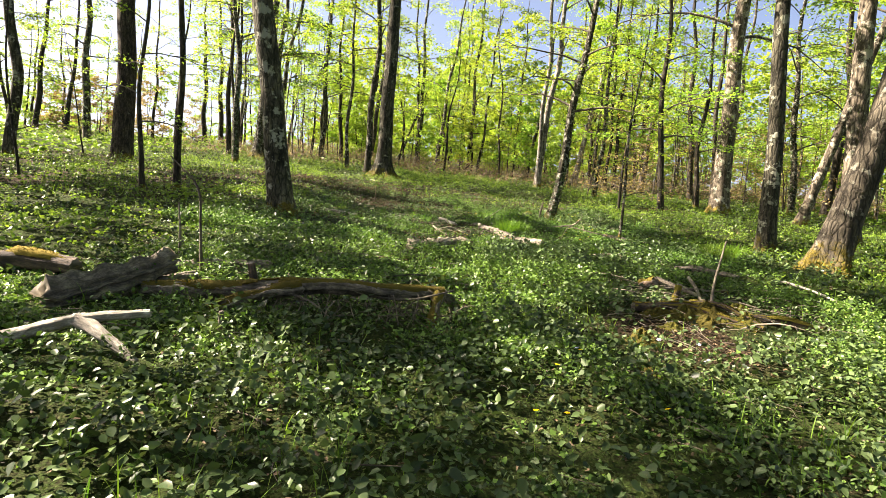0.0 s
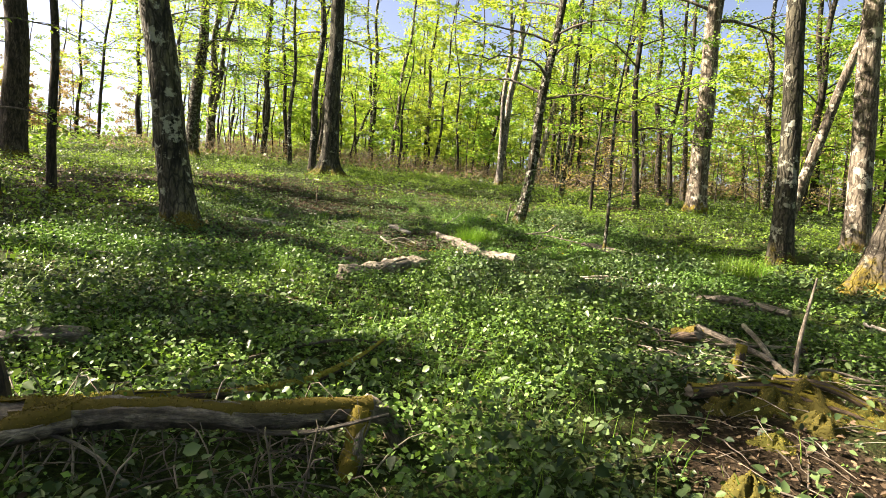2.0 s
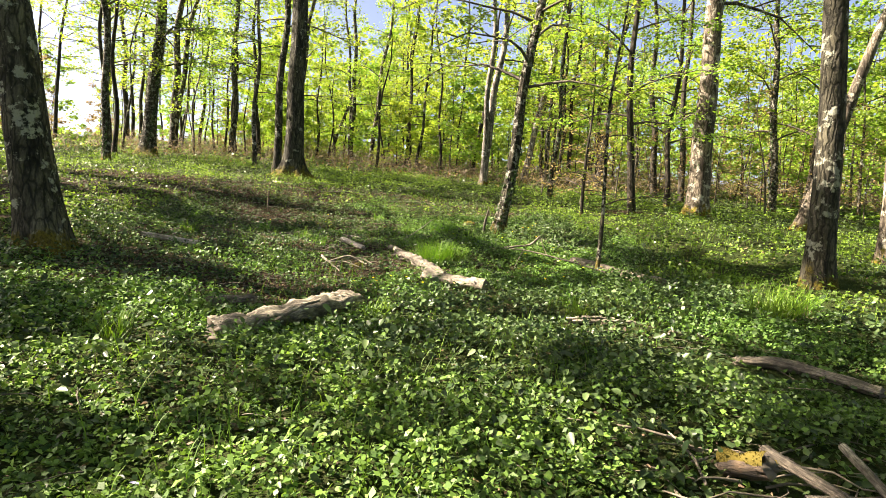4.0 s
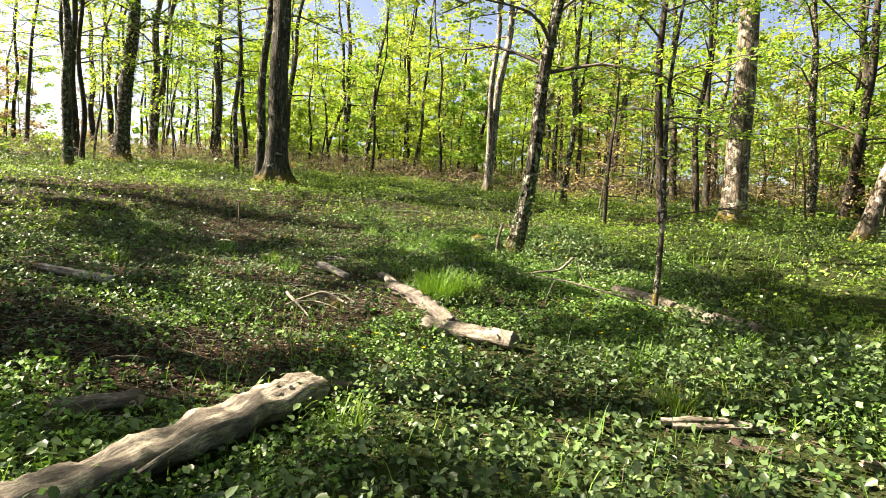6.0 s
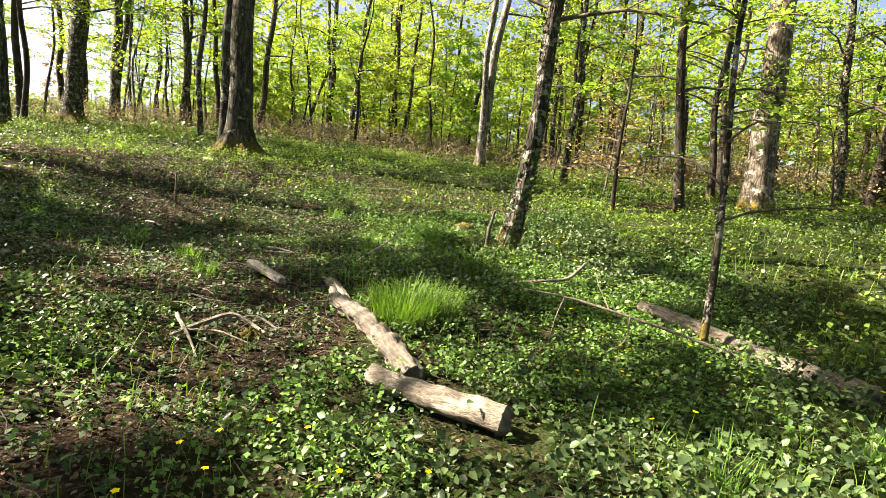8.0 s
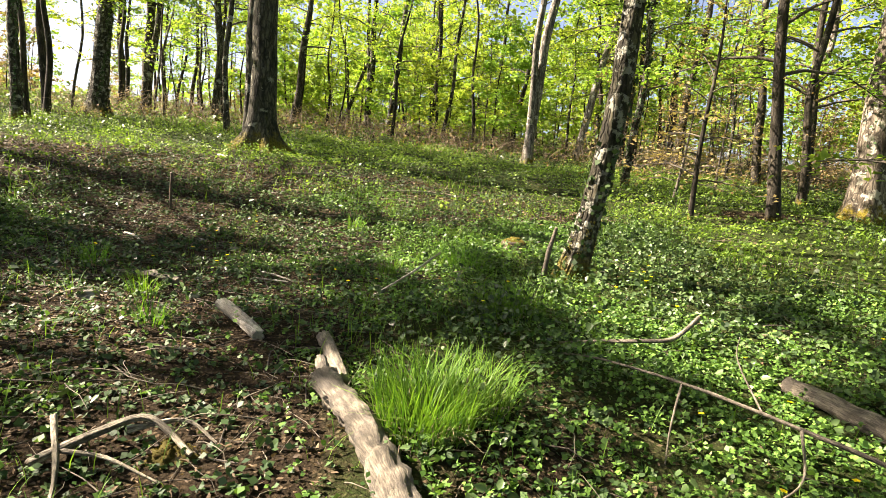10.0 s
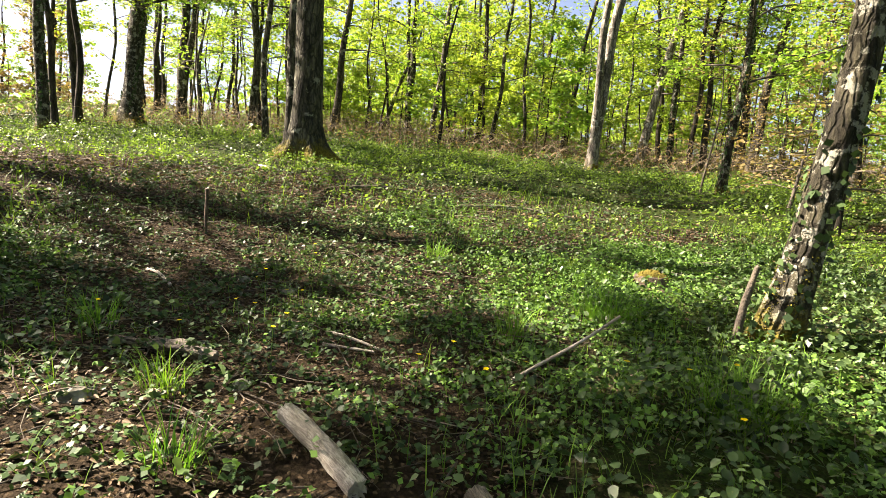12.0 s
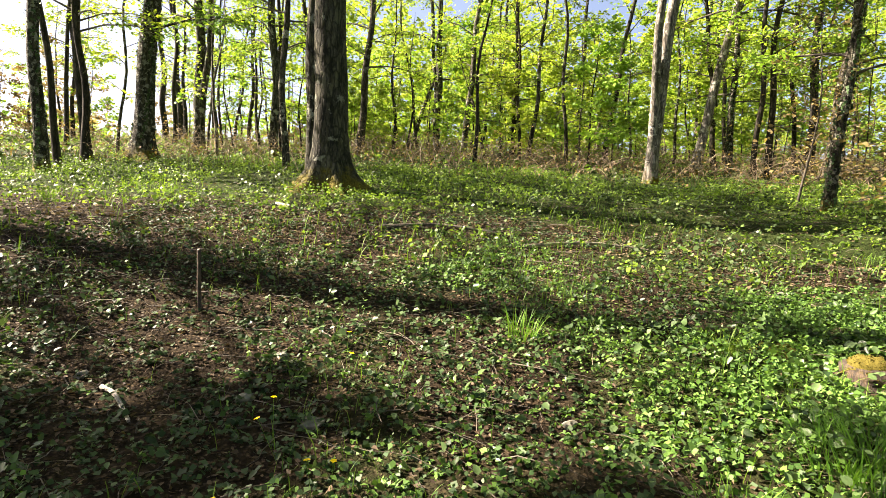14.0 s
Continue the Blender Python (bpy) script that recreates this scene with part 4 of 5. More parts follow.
x, y = scatter(5600, rng, -16, 32, 30, 56, lambda x, y: np.clip(1.1 - np.abs(y - 39) / 13, 0.1, 1))
stems("bramble_thicket", x, y, rng, (0.8, 2.6), (0.006, 0.014), (0.45, 1.0), DRY_STEM, "dry brown bramble thicket at the edge of the wood", sides=3)
x, y = scatter(11000, rng, -16, 32, 30, 52, lambda x, y: np.clip(1.0 - np.abs(y - 39) / 12, 0.05, 1))
plants("thicket_leaves", x, y, rng, (2, 3), (0.05, 0.11), (0.2, 1.5), LEAF_DRY, "dry copper leaves hanging in the bramble thicket", ovate=False, flat=0.8)
x, y = scatter(420, rng, -45, -10, 34, 60, lambda x, y: np.full_like(x, 0.8))
stems("dry_thicket", x, y, rng, (0.8, 2.0), (0.008, 0.016), (0.4, 0.9), DRY_STEM, "dry brown stems at the bright edge of the wood")
x, y = scatter(130, rng, -2.9, 0.3, 4.75, 5.5, lambda x, y: np.ones_like(x))
stems("twig_tangle", x, y, rng, (0.2, 0.75), (0.002, 0.006), (0.2, 0.8), TWIG, "tangle of thin twigs under the arched trunk")
x, y = scatter(60, rng, -1.6, 0.1, 4.8, 5.5, lambda x, y: np.ones_like(x))
stems("pale_twigs", x, y, rng, (0.25, 0.6), (0.003, 0.007), (0.4, 1.1), DEAD_WOOD, "pale broken twigs lying across the rotten trunk")
x, y = scatter(110, rng, 2.2, 4.0, 5.6, 7.6, lambda x, y: np.ones_like(x))
stems("heap_sticks", x, y, rng, (0.2, 0.8), (0.003, 0.012), (0.0, 0.35), DEAD_WOOD, "pale sticks and twigs lying on the mossy heap")
x, y = scatter(150, rng, -0.7, 0.6, 9.4, 11.1, lambda x, y: (np.abs(1.62 * (x + 0.04) - (y - 10.0)) < 0.42) * 1.0)
plants("log_bramble", x, y, rng, (3, 5), (0.04, 0.08), (0.22, 0.34), LEAF_BRAMBLE, "bramble leaves growing over the pale log")
x, y = scatter(4200, rng, -9, 7, 1.5, 27, lambda x, y: 0.25 + 0.75 * np.maximum(bare(x, y), thin(x, y)))
stems("fallen_twigs", x, y, rng, (0.12, 0.8), (0.002, 0.007), (0.0, 0.22), TWIG, "thin dark twigs lying among the leaves")
x, y = scatter(2600, rng, -8, 6.5, 3, 26, lambda x, y: 0.2 + 0.8 * np.maximum(bare(x, y), thin(x, y)))
stems("dry_stalks", x, y, rng, (0.15, 0.7), (0.002, 0.005), (0.0, 0.4), DEAD_WOOD, "pale dry stalks lying among the leaves")


# the far edge of the wood: leaves of many trees, too far to tell apart
rng = np.random.default_rng(77)
n = 44000
fx, fy = rng.uniform(-18, 95, n), rng.uniform(80, 100, n)
fy = np.where(fx > 35, fy - (fx - 35) * 0.75, fy)
fz = ground_z(fx, fy) + rng.uniform(0, 1, n) ** 1.15 * (20 + 3 * np.sin(fx * 0.3) + 2 * np.sin(fx * 0.9))
m = waves(fx * 1.0, fz * 1.6, 1.1, 5) > -0.8
fx, fy, fz = fx[m], fy[m], fz[m]
n = len(fx)
a = unit(rng.normal(0, 1, (n, 3)) * np.array([1, 1, 0.4]))
nr = unit(np.array([0, -0.4, 1.0]) + rng.normal(0, 0.5, (n, 3)))
v, q = leaf_quads(np.stack([fx, fy, fz], -1), a, nr, rng.uniform(0.5, 1.1, n), 0.7)
tagged(part("distant_woods", mesh_np("distant_woods", v, [q]), LEAF_BEECH), "bright green leaves of the far edge of the wood", "woods", kind="stuff")
n = 7000
fx, fy = rng.uniform(-150, -15, n), rng.uniform(95, 140, n)
fz = ground_z(fx, fy) + rng.uniform(0, 1, n) * (5 + 2 * np.sin(fx * 0.15) + np.sin(fx * 0.5))
a = unit(rng.normal(0, 1, (n, 3)))
nr = unit(np.array([0, -0.4, 1.0]) + rng.normal(0, 0.6, (n, 3)))
v, q = leaf_quads(np.stack([fx, fy, fz], -1), a, nr, rng.uniform(0.8, 1.8, n), 0.7)
tagged(part("distant_hedge", mesh_np("distant_hedge", v, [q]), LEAF_HORNBEAM), "pale green hedge beyond the open field", "hedge", kind="stuff")


# ---- dead wood, moss, stones and flowers ----
def log(name, lines, material, label, moss=(), seed=0, category="log", rough=0.1, step=0.04, sides=22, bark_ends=True, moss_width=1.9):
    """Dead wood: each line is (list of (x, y, z), first radius, last radius); moss lists the lines that carry a cushion of moss on top."""
    rng = np.random.default_rng(seed + 500)
    first = np.asarray(lines[0][0], dtype=float)
    o = np.array([first[:, 0].mean(), first[:, 1].mean(), gz(first[:, 0].mean(), first[:, 1].mean())])
    root = empty(name, *o)
    for i, (pts, r0, r1) in enumerate(lines):
        line, par = spline(np.asarray(pts, dtype=float) - o, step)
        n = len(line)
        line = line + np.cumsum(rng.normal(0, 0.035 * min(r0, r1), (n, 3)), 0) * 0.5
        t = np.linspace(0, 1, n)
        rad = (r0 + (r1 - r0) * t) * (1 + 0.045 * np.sin(t * rng.uniform(5, 12) + rng.uniform(0, 6)))
        ridge = np.cumsum(rng.normal(0, 0.12, (n, sides)), 0) * 0.25 + rng.normal(0, 0.7, (1, sides))
        wob = bumpy(n, sides, rng, rough, n * 0.35) + rough * 1.7 * ridge
        v, q, _ = tube(line, rad, sides, wob)
        part("stem" if i == 0 else "side_branch", grained(smooth(mesh_np("stem", v, [q])), line, rad, sides), material, root)
        if r0 > 0.02:
            for e, s in ((0, -1), (n - 1, 1)):
                ring = v[e * sides:(e + 1) * sides]
                axis = unit((line[1] - line[0]) if e == 0 else (line[-1] - line[-2])) * s
                mid = ring.mean(0)
                inner = mid + (ring - mid) * 0.55 + axis * rng.uniform(-0.3, 1.2, (sides, 1)) * rad[e] * 0.7
                c = mid + axis * rng.uniform(-0.3, 0.3) * rad[e]
                k = np.arange(sides)
                kk = (k + 1) % sides
                quads = np.stack([k, kk, sides + kk, sides + k], -1)
                tris = np.stack([sides + k, sides + kk, np.full(sides, 2 * sides)], -1)
                part("broken_end", mesh_np("broken_end", np.vstack([ring * 0.999 + mid * 0.001, inner, c]), [quads, tris]), DEAD_WOOD if bark_ends else material, root)
        if i in moss:
            m = 9
            ang = np.linspace(-1, 1, m) * moss_width * 0.5
            tang = unit(np.gradient(line, axis=0))
            up = unit(np.array([0, 0, 1.0]) - tang * tang[:, 2:3])
            side = np.cross(tang, up)
            cover = np.clip(0.8 + 0.7 * np.sin(t * rng.uniform(6, 11) + rng.uniform(0, 6)), 0, 1)[:, None]
            thick = rad[:, None] * (1.0 + 0.38 * cover * np.cos(ang * math.pi / moss_width)[None, :] + rng.normal(0, 0.07, (n, m))) + 0.006 - (1 - cover) * rad[:, None] * 0.25
            vv = line[:, None, :] + thick[..., None] * (np.cos(ang)[None, :, None] * up[:, None, :] + np.sin(ang)[None, :, None] * side[:, None, :])
            a, b = np.meshgrid(np.arange(n - 1), np.arange(m - 1), indexing="ij")
            quads = np.stack([a * m + b, (a + 1) * m + b, (a + 1) * m + b + 1, a * m + b + 1], -1).reshape(-1, 4)
            patch = waves(np.repeat(t[:, None], m, 1) * n * step * 2.2, np.repeat(ang[None, :], n, 0) * 1.3, 2.4, seed) > -0.8
            quads = quads[patch[:-1, :-1].ravel()]
            part("moss", fuzzy("moss", vv, quads, rng), MOSS, root, "yellow green cushion of moss")
    return tagged(root, label, category)


def fuzzy(name, v, quads, rng, per_metre=12000, size=(0.006, 0.015)):
    """A cushion's mesh: its skin and the small moss shoots that stand on it."""
    v = np.asarray(v, dtype=float).reshape(-1, 3)
    a, b, c, d = (v[quads[:, k]] for k in range(4))
    nrm = np.cross(c - a, d - b)
    area = 0.5 * np.linalg.norm(nrm, axis=1)
    nrm = unit(nrm)
    nrm = nrm * np.where(nrm[:, 2:3].mean() < 0, -1, 1)
    n = int(area.sum() * per_metre)
    k = rng.choice(len(quads), n, p=area / area.sum())
    s, t = rng.random((n, 1)), rng.random((n, 1))
    at = (a[k] * (1 - s) + b[k] * s) * (1 - t) + (d[k] * (1 - s) + c[k] * s) * t
    out = unit(nrm[k] + rng.normal(0, 0.9, (n, 3)))
    ln = rng.uniform(*size, n)
    side = unit(np.cross(out, rng.normal(0, 1, (n, 3))))
    lv, lq = leaf_quads(at + out * ln[:, None] * 0.35, out, side, ln, 0.42)
    pile = Pile()
    pile.add(v, quads)
    pile.add(lv, lq)
    return pile.mesh(name)


def on(x, y, h):
    return (x, y, gz(x, y) + h)


log("forked_branch", [([on(-2.95, 3.6, 0.05), on(-2.62, 3.68, 0.14), on(-2.36, 3.73, 0.2), on(-2.0, 3.88, 0.25)], 0.05, 0.028), ([on(-2.40, 3.72, 0.2), on(-2.2, 3.64, 0.14), on(-1.92, 3.56, 0.02)], 0.05, 0.02)],
    BLEACHED, "bleached forked branch lying on bramble leaves", seed=1, category="branch", bark_ends=False)
log("fallen_log", [([on(-3.25, 4.65, 0.04), on(-2.95, 5.05, 0.16), on(-2.68, 5.5, 0.28)], 0.13, 0.11), ([on(-3.3, 4.75, 0.02), on(-2.9, 5.25, 0.06), on(-2.5, 5.7, 0.08)], 0.09, 0.08)], DEAD_WOOD, "grey split log with cracked ends lying in herbs", seed=2, rough=0.17, sides=30)
log("mossy_log", [([on(-4.7, 5.45, 0.07), on(-4.2, 5.55, 0.1), on(-3.65, 5.6, 0.08)], 0.1, 0.09)], ROTTEN, "rotten log under yellow moss", (0,), 3)
log("mossy_fallen_tree", [
    ([(-2.75, 5.2, 0.62), (-1.95, 5.18, 0.66), (-1.35, 5.06, 0.75), (-0.88, 5.05, 0.79), (-0.5, 5.08, 0.77), (0.02, 5.28, 0.75)], 0.06, 0.042),
    ([(-0.02, 5.24, 0.74), (-0.05, 5.12, 0.60), (-0.07, 5.06, 0.42)], 0.045, 0.038),
    ([(0.0, 5.28, 0.74), (0.10, 5.36, 0.66), (0.2, 5.42, 0.46)], 0.045, 0.04),
    ([(-1.25, 5.04, 0.74), (-1.6, 4.9, 0.68), (-2.05, 4.78, 0.48)], 0.055, 0.04),
    ([(-0.75, 5.1, 0.72), (-0.3, 5.05, 0.70), (0.12, 5.0, 0.82)], 0.016, 0.006),
    ([(-1.7, 5.12, 0.72), (-1.2, 4.96, 0.66), (-0.95, 4.9, 0.52)], 0.012, 0.005)], DEAD_WOOD, "rotten arched trunk with yellow moss over herbs", (0, 1, 3), 4, "fallen tree", rough=0.2, moss_width=2.9, step=0.035)
log("mossy_branch", [([(-1.75, 5.45, 0.6), (-1.2, 5.6, 0.64), (-0.53, 5.78, 0.66), (-0.2, 6.25, 0.68), (0.04, 6.7, 0.76)], 0.042, 0.008)], ROTTEN, "long mossy branch rising behind the rotten trunk", (0,), 40, "branch", rough=0.16, moss_width=2.6, sides=12)
log("fallen_log", [([on(-2.95, 6.0, 0.06), on(-2.5, 6.3, 0.08), on(-2.0, 6.5, 0.06)], 0.07, 0.06)], DEAD_WOOD, "grey barkless log half sunk in herbs", seed=5)
log("broken_peg", [((on(-1.80, 5.42, -0.05), on(-1.80, 5.40, 0.16), on(-1.83, 5.40, 0.33)), 0.042, 0.035)], ROTTEN, "short broken stem with a mossy top", (), 6, "stub")
log("broken_peg", [((on(-1.66, 4.25, -0.03), on(-1.66, 4.27, 0.2)), 0.022, 0.016)], DEAD_WOOD, "short pale broken stem", (), 7, "stub")
log("dead_sapling", [((on(-2.57, 6.02, -0.05), on(-2.6, 6.0, 0.5), on(-2.64, 5.98, 0.95), on(-2.95, 6.0, 1.25)), 0.022, 0.008)], TWIG, "thin dark dead sapling standing in herbs", (), 8, "sapling", sides=8)
log("dead_sapling", [((on(-3.04, 6.48, -0.05), on(-3.03, 6.46, 0.35), on(-3.06, 6.46, 0.72)), 0.02, 0.008)], DEAD_WOOD, "thin grey dead sapling standing in herbs", (), 9, "sapling", sides=8)
log("upright_stick", [((on(3.13, 6.5, -0.04), on(3.15, 6.52, 0.3), on(3.24, 6.52, 0.8)), 0.022, 0.007)], DEAD_WOOD, "pale dead stick standing upright in moss", (), 10, "stick", sides=8)
log("root_branch", [([on(2.78, 7.3, 0.16), on(2.88, 7.0, 0.15), on(3.02, 6.75, 0.12), on(3.1, 6.5, 0.05)], 0.024, 0.018), ([on(2.75, 6.95, 0.12), on(3.15, 6.95, 0.13), on(3.6, 7.05, 0.08)], 0.016, 0.008)], DEAD_WOOD, "pale dead branch lying beside moss", (), 11, "branch")
log("mossy_log", [([on(2.1, 6.1, 0.05), on(2.45, 6.12, 0.09), on(2.75, 6.06, 0.1), on(3.15, 5.8, 0.04)], 0.045, 0.03), ([on(2.75, 6.2, 0.12), on(3.0, 6.0, 0.16), on(3.3, 5.7, 0.05)], 0.028, 0.018)], ROTTEN, "crumbling log covered with ochre moss", (0, 1), 12, moss_width=2.6)
log("mossy_log", [([on(2.62, 7.35, 0.05), on(2.72, 7.15, 0.14)], 0.06, 0.055)], ROTTEN, "small mossy stub beside dead sticks", (0,), 13, "stub", moss_width=3.0)
log("mossy_stub", [([on(2.8, 6.71, -0.03), on(2.81, 6.7, 0.12), on(2.83, 6.7, 0.22)], 0.04, 0.03)], ROTTEN, "short upright stub wrapped in ochre moss", (0,), 41, "stub", moss_width=4.5)
log("mossy_stub", [([on(3.5, 6.95, -0.03), on(3.5, 6.95, 0.12)], 0.05, 0.04)], ROTTEN, "low upright stub wrapped in ochre moss", (0,), 42, "stub", moss_width=4.5)
log("crossing_stick", [([on(3.17, 7.25, 0.2), on(3.12, 6.9, 0.16), on(3.06, 6.6, 0.06)], 0.022, 0.018)], PALE_WOOD, "pale stick leaning against the upright stick", (), 43, "stick", sides=9)
log("crooked_stick", [([on(3.15, 6.45, 0.05), on(3.35, 6.5, 0.12), on(3.6, 6.35, 0.1)], 0.014, 0.008)], DEAD_WOOD, "short crooked grey stick on the mossy heap", (), 44, "stick", sides=8)
log("bark_piece", [([on(2.7, 10.42, 0.05), on(3.0, 10.3, 0.07), on(3.35, 10.18, 0.03)], 0.02, 0.016), ([on(2.75, 10.36, 0.03), on(3.2, 10.2, 0.05)], 0.018, 0.014)], PALE_WOOD, "pale flat piece of bark lying in herbs", (), 45, "bark", rough=0.25)
log("bark_piece", [([on(2.95, 10.05, 0.05), on(3.12, 9.85, 0.03)], 0.026, 0.02)], ROTTEN, "brown broken piece of bark in herbs", (), 46, "bark", rough=0.25)
log("bark_piece", [([on(3.5, 9.75, 0.04), on(3.75, 9.6, 0.03)], 0.022, 0.018)], PALE_WOOD, "pale split piece of wood in herbs", (), 47, "bark", rough=0.25)
log("mossy_log", [([on(3.35, 6.1, 0.03), on(3.7, 6.0, 0.05), on(4.0, 5.85, 0.03)], 0.05, 0.04)], ROTTEN, "thin mossy log among brambles", (0,), 14)
log("pale_log", [([on(3.7, 9.0, 0.04), on(4.0, 8.75, 0.06), on(4.35, 8.3, 0.04)], 0.045, 0.04)], DEAD_WOOD, "pale log piece lying in herbs", (), 15)
log("fallen_log", [([on(-0.55, 9.2, 0.06), on(0.0, 10.05, 0.1), on(0.47, 10.88, 0.12)], 0.085, 0.10), ([on(-0.15, 9.55, 0.1), on(0.05, 9.75, 0.22), on(0.2, 9.85, 0.26)], 0.014, 0.008)], PALE_WOOD, "thick pale log with rough bark lying in herbs", (), 16, rough=0.17)
log("fallen_log", [([on(0.45, 11.05, 0.05), on(1.15, 11.1, 0.05)], 0.06, 0.05)], ROTTEN, "short brown log half hidden in herbs", (), 17)
log("fallen_log", [([on(-0.95, 10.35, 0.04), on(-0.55, 10.5, 0.1)], 0.06, 0.05)], DEAD_WOOD, "broken pale piece of wood in ivy", (), 18)
log("pale_log", [([on(1.3, 12.9, 0.12), on(1.7, 12.58, 0.11), on(2.12, 12.28, 0.10)], 0.07, 0.085)], PALE_WOOD, "short thick pale log on leaf litter", (), 19)
log("fallen_branch", [([on(0.9, 14.45, 0.1), on(1.12, 14.1, 0.09), on(1.32, 13.75, 0.08), on(1.6, 13.0, 0.06)], 0.07, 0.095), ([on(0.95, 14.4, 0.1), on(0.86, 14.62, 0.16)], 0.04, 0.03)], DEAD_WOOD, "weathered branch with peeling bark beside a grass tuft", (), 20, "branch", rough=0.17)
log("fallen_branch", [([on(0.78, 15.2, 0.08), on(0.88, 14.9, 0.09), on(1.02, 14.55, 0.05)], 0.05, 0.055)], DEAD_WOOD, "grey weathered piece of a branch", (), 21, "branch")
log("pale_log", [([on(-0.18, 15.7, 0.12), on(0.05, 15.5, 0.07), on(0.28, 15.25, 0.03)], 0.042, 0.05)], BLEACHED, "white barkless piece of wood among ivy", (), 22, bark_ends=False)
log("pale_log", [([on(-3.05, 13.75, 0.06), on(-2.6, 13.6, 0.06), on(-2.1, 13.5, 0.05)], 0.035, 0.06)], BLEACHED, "bleached branch piece on dark leaf litter", (), 23)
log("long_log", [([on(4.2, 15.0, 0.04), on(4.38, 14.4, 0.07), on(4.6, 13.5, 0.06), on(4.8, 12.6, 0.05)], 0.06, 0.08)], DEAD_WOOD, "long grey log lying in brambles", (), 24)
log("long_branch", [([on(2.5, 14.9, 0.14), on(2.75, 14.72, 0.2), on(3.15, 14.3, 0.26), on(3.6, 13.95, 0.24), on(4.0, 13.65, 0.16), on(4.5, 13.3, 0.03)], 0.006, 0.018),
                    ([on(3.1, 14.34, 0.25), on(2.95, 14.1, 0.13), on(2.85, 13.9, 0.02)], 0.008, 0.004), ([on(3.45, 14.07, 0.25), on(3.4, 14.3, 0.45), on(3.45, 14.4, 0.57)], 0.007, 0.003), ([on(3.6, 13.95, 0.24), on(3.45, 13.68, 0.12), on(3.25, 13.58, 0.04)], 0.009, 0.004)], DEAD_WOOD, "long thin bare branch arching over herbs", (), 25, "branch", sides=7)
log("crooked_stick", [([on(2.6, 15.4, 0.03), on(2.95, 15.3, 0.12), on(3.2, 15.2, 0.2), on(3.42, 15.2, 0.24), on(3.62, 15.25, 0.4)], 0.012, 0.018)], DEAD_WOOD, "crooked pale stick rising from herbs", (), 26, "stick", sides=8)
log("bare_stick", [([on(1.0, 16.42, 0.02), on(1.17, 16.41, 0.13), on(1.4, 16.37, 0.3), on(1.63, 16.33, 0.5)], 0.011, 0.009)], BLEACHED, "straight pale stick slanting up from ivy", (), 27, "stick", sides=7)
log("bark_piece", [([on(-1.35, 16.62, 0.05), on(-1.1, 16.55, 0.07), on(-0.88, 16.5, 0.06)], 0.04, 0.03), ([on(-1.7, 16.7, 0.02), on(-1.4, 16.62, 0.04)], 0.02, 0.025)], DEAD_WOOD, "flat weathered piece of bark on leaf litter", (), 28, "bark", rough=0.25)
log("twisted_root", [([on(-0.25, 13.55, 0.03), on(-0.05, 13.75, 0.1), on(0.15, 13.85, 0.13), on(0.42, 13.7, 0.04)], 0.022, 0.012), ([on(-0.3, 13.8, 0.1), on(-0.1, 13.5, 0.05), on(0.05, 13.2, 0.02)], 0.018, 0.008), ([on(0.05, 13.82, 0.08), on(0.3, 13.9, 0.1), on(0.5, 13.82, 0.03)], 0.016, 0.006), ([on(-0.15, 13.62, 0.06), on(0.1, 13.55, 0.1), on(0.35, 13.5, 0.03)], 0.012, 0.005)], PALE_WOOD, "pale twisted root pieces on leaf litter", (), 29, "root", rough=0.14)
log("dead_sapling", [([on(2.84, 17.35, -0.05), on(2.86, 17.33, 0.3), on(2.93, 17.33, 0.62)], 0.035, 0.02)], TWIG, "dark dead stem standing beside the hornbeam", (), 30, "stub", sides=9)
log("fallen_branch", [([on(-2.5, 18.6, 0.03), on(-2.3, 18.45, 0.06), on(-2.05, 18.2, 0.03)], 0.014, 0.01)], BLEACHED, "short pale crooked branch on leaf litter", (), 31, "branch", sides=8)
log("fallen_branch", [([on(-0.3, 17.25, 0.03), on(-0.1, 17.08, 0.06), on(0.12, 16.95, 0.03)], 0.014, 0.01), ([on(-0.3, 17.0, 0.03), on(0.1, 16.85, 0.04)], 0.012, 0.008)], BLEACHED, "two short pale branches on leaf litter", (), 32, "branch", sides=8)
log("fallen_branch", [([on(-3.3, 24.0, 0.04), on(-2.9, 23.5, 0.08)], 0.03, 0.02)], BLEACHED, "short pale branch near the beech", (), 33, "branch", sides=8)
log("leaning_twig", [([on(1.9, 6.3, 0.01), on(2.15, 6.2, 0.2), on(2.3, 6.15, 0.3)], 0.008, 0.004)], DEAD_WOOD, "thin dry twig slanting over moss", (), 34, "twig", sides=6)
log("bare_twig", [([on(4.5, 7.5, 0.2), on(4.75, 7.2, 0.16), on(5.0, 6.9, 0.06)], 0.02, 0.014), ([on(5.0, 6.9, 0.06), on(5.05, 6.6, 0.0)], 0.012, 0.008)], BLEACHED, "pale crooked branch among brambles", (), 35, "branch", sides=8)
log("fallen_branch", [([on(-1.2, 6.0, 0.03), on(-0.4, 6.6, 0.1), on(0.1, 6.8, 0.04)], 0.012, 0.008)], TWIG, "thin dark branch lying in brambles", (), 36, "branch", sides=7)
log("fallen_branch", [([on(0.6, 22.6, 0.03), on(1.6, 23.0, 0.08), on(2.6, 22.9, 0.04)], 0.025, 0.012)], DEAD_WOOD, "thin grey branch on dry leaf litter", (), 37, "branch", sides=8)
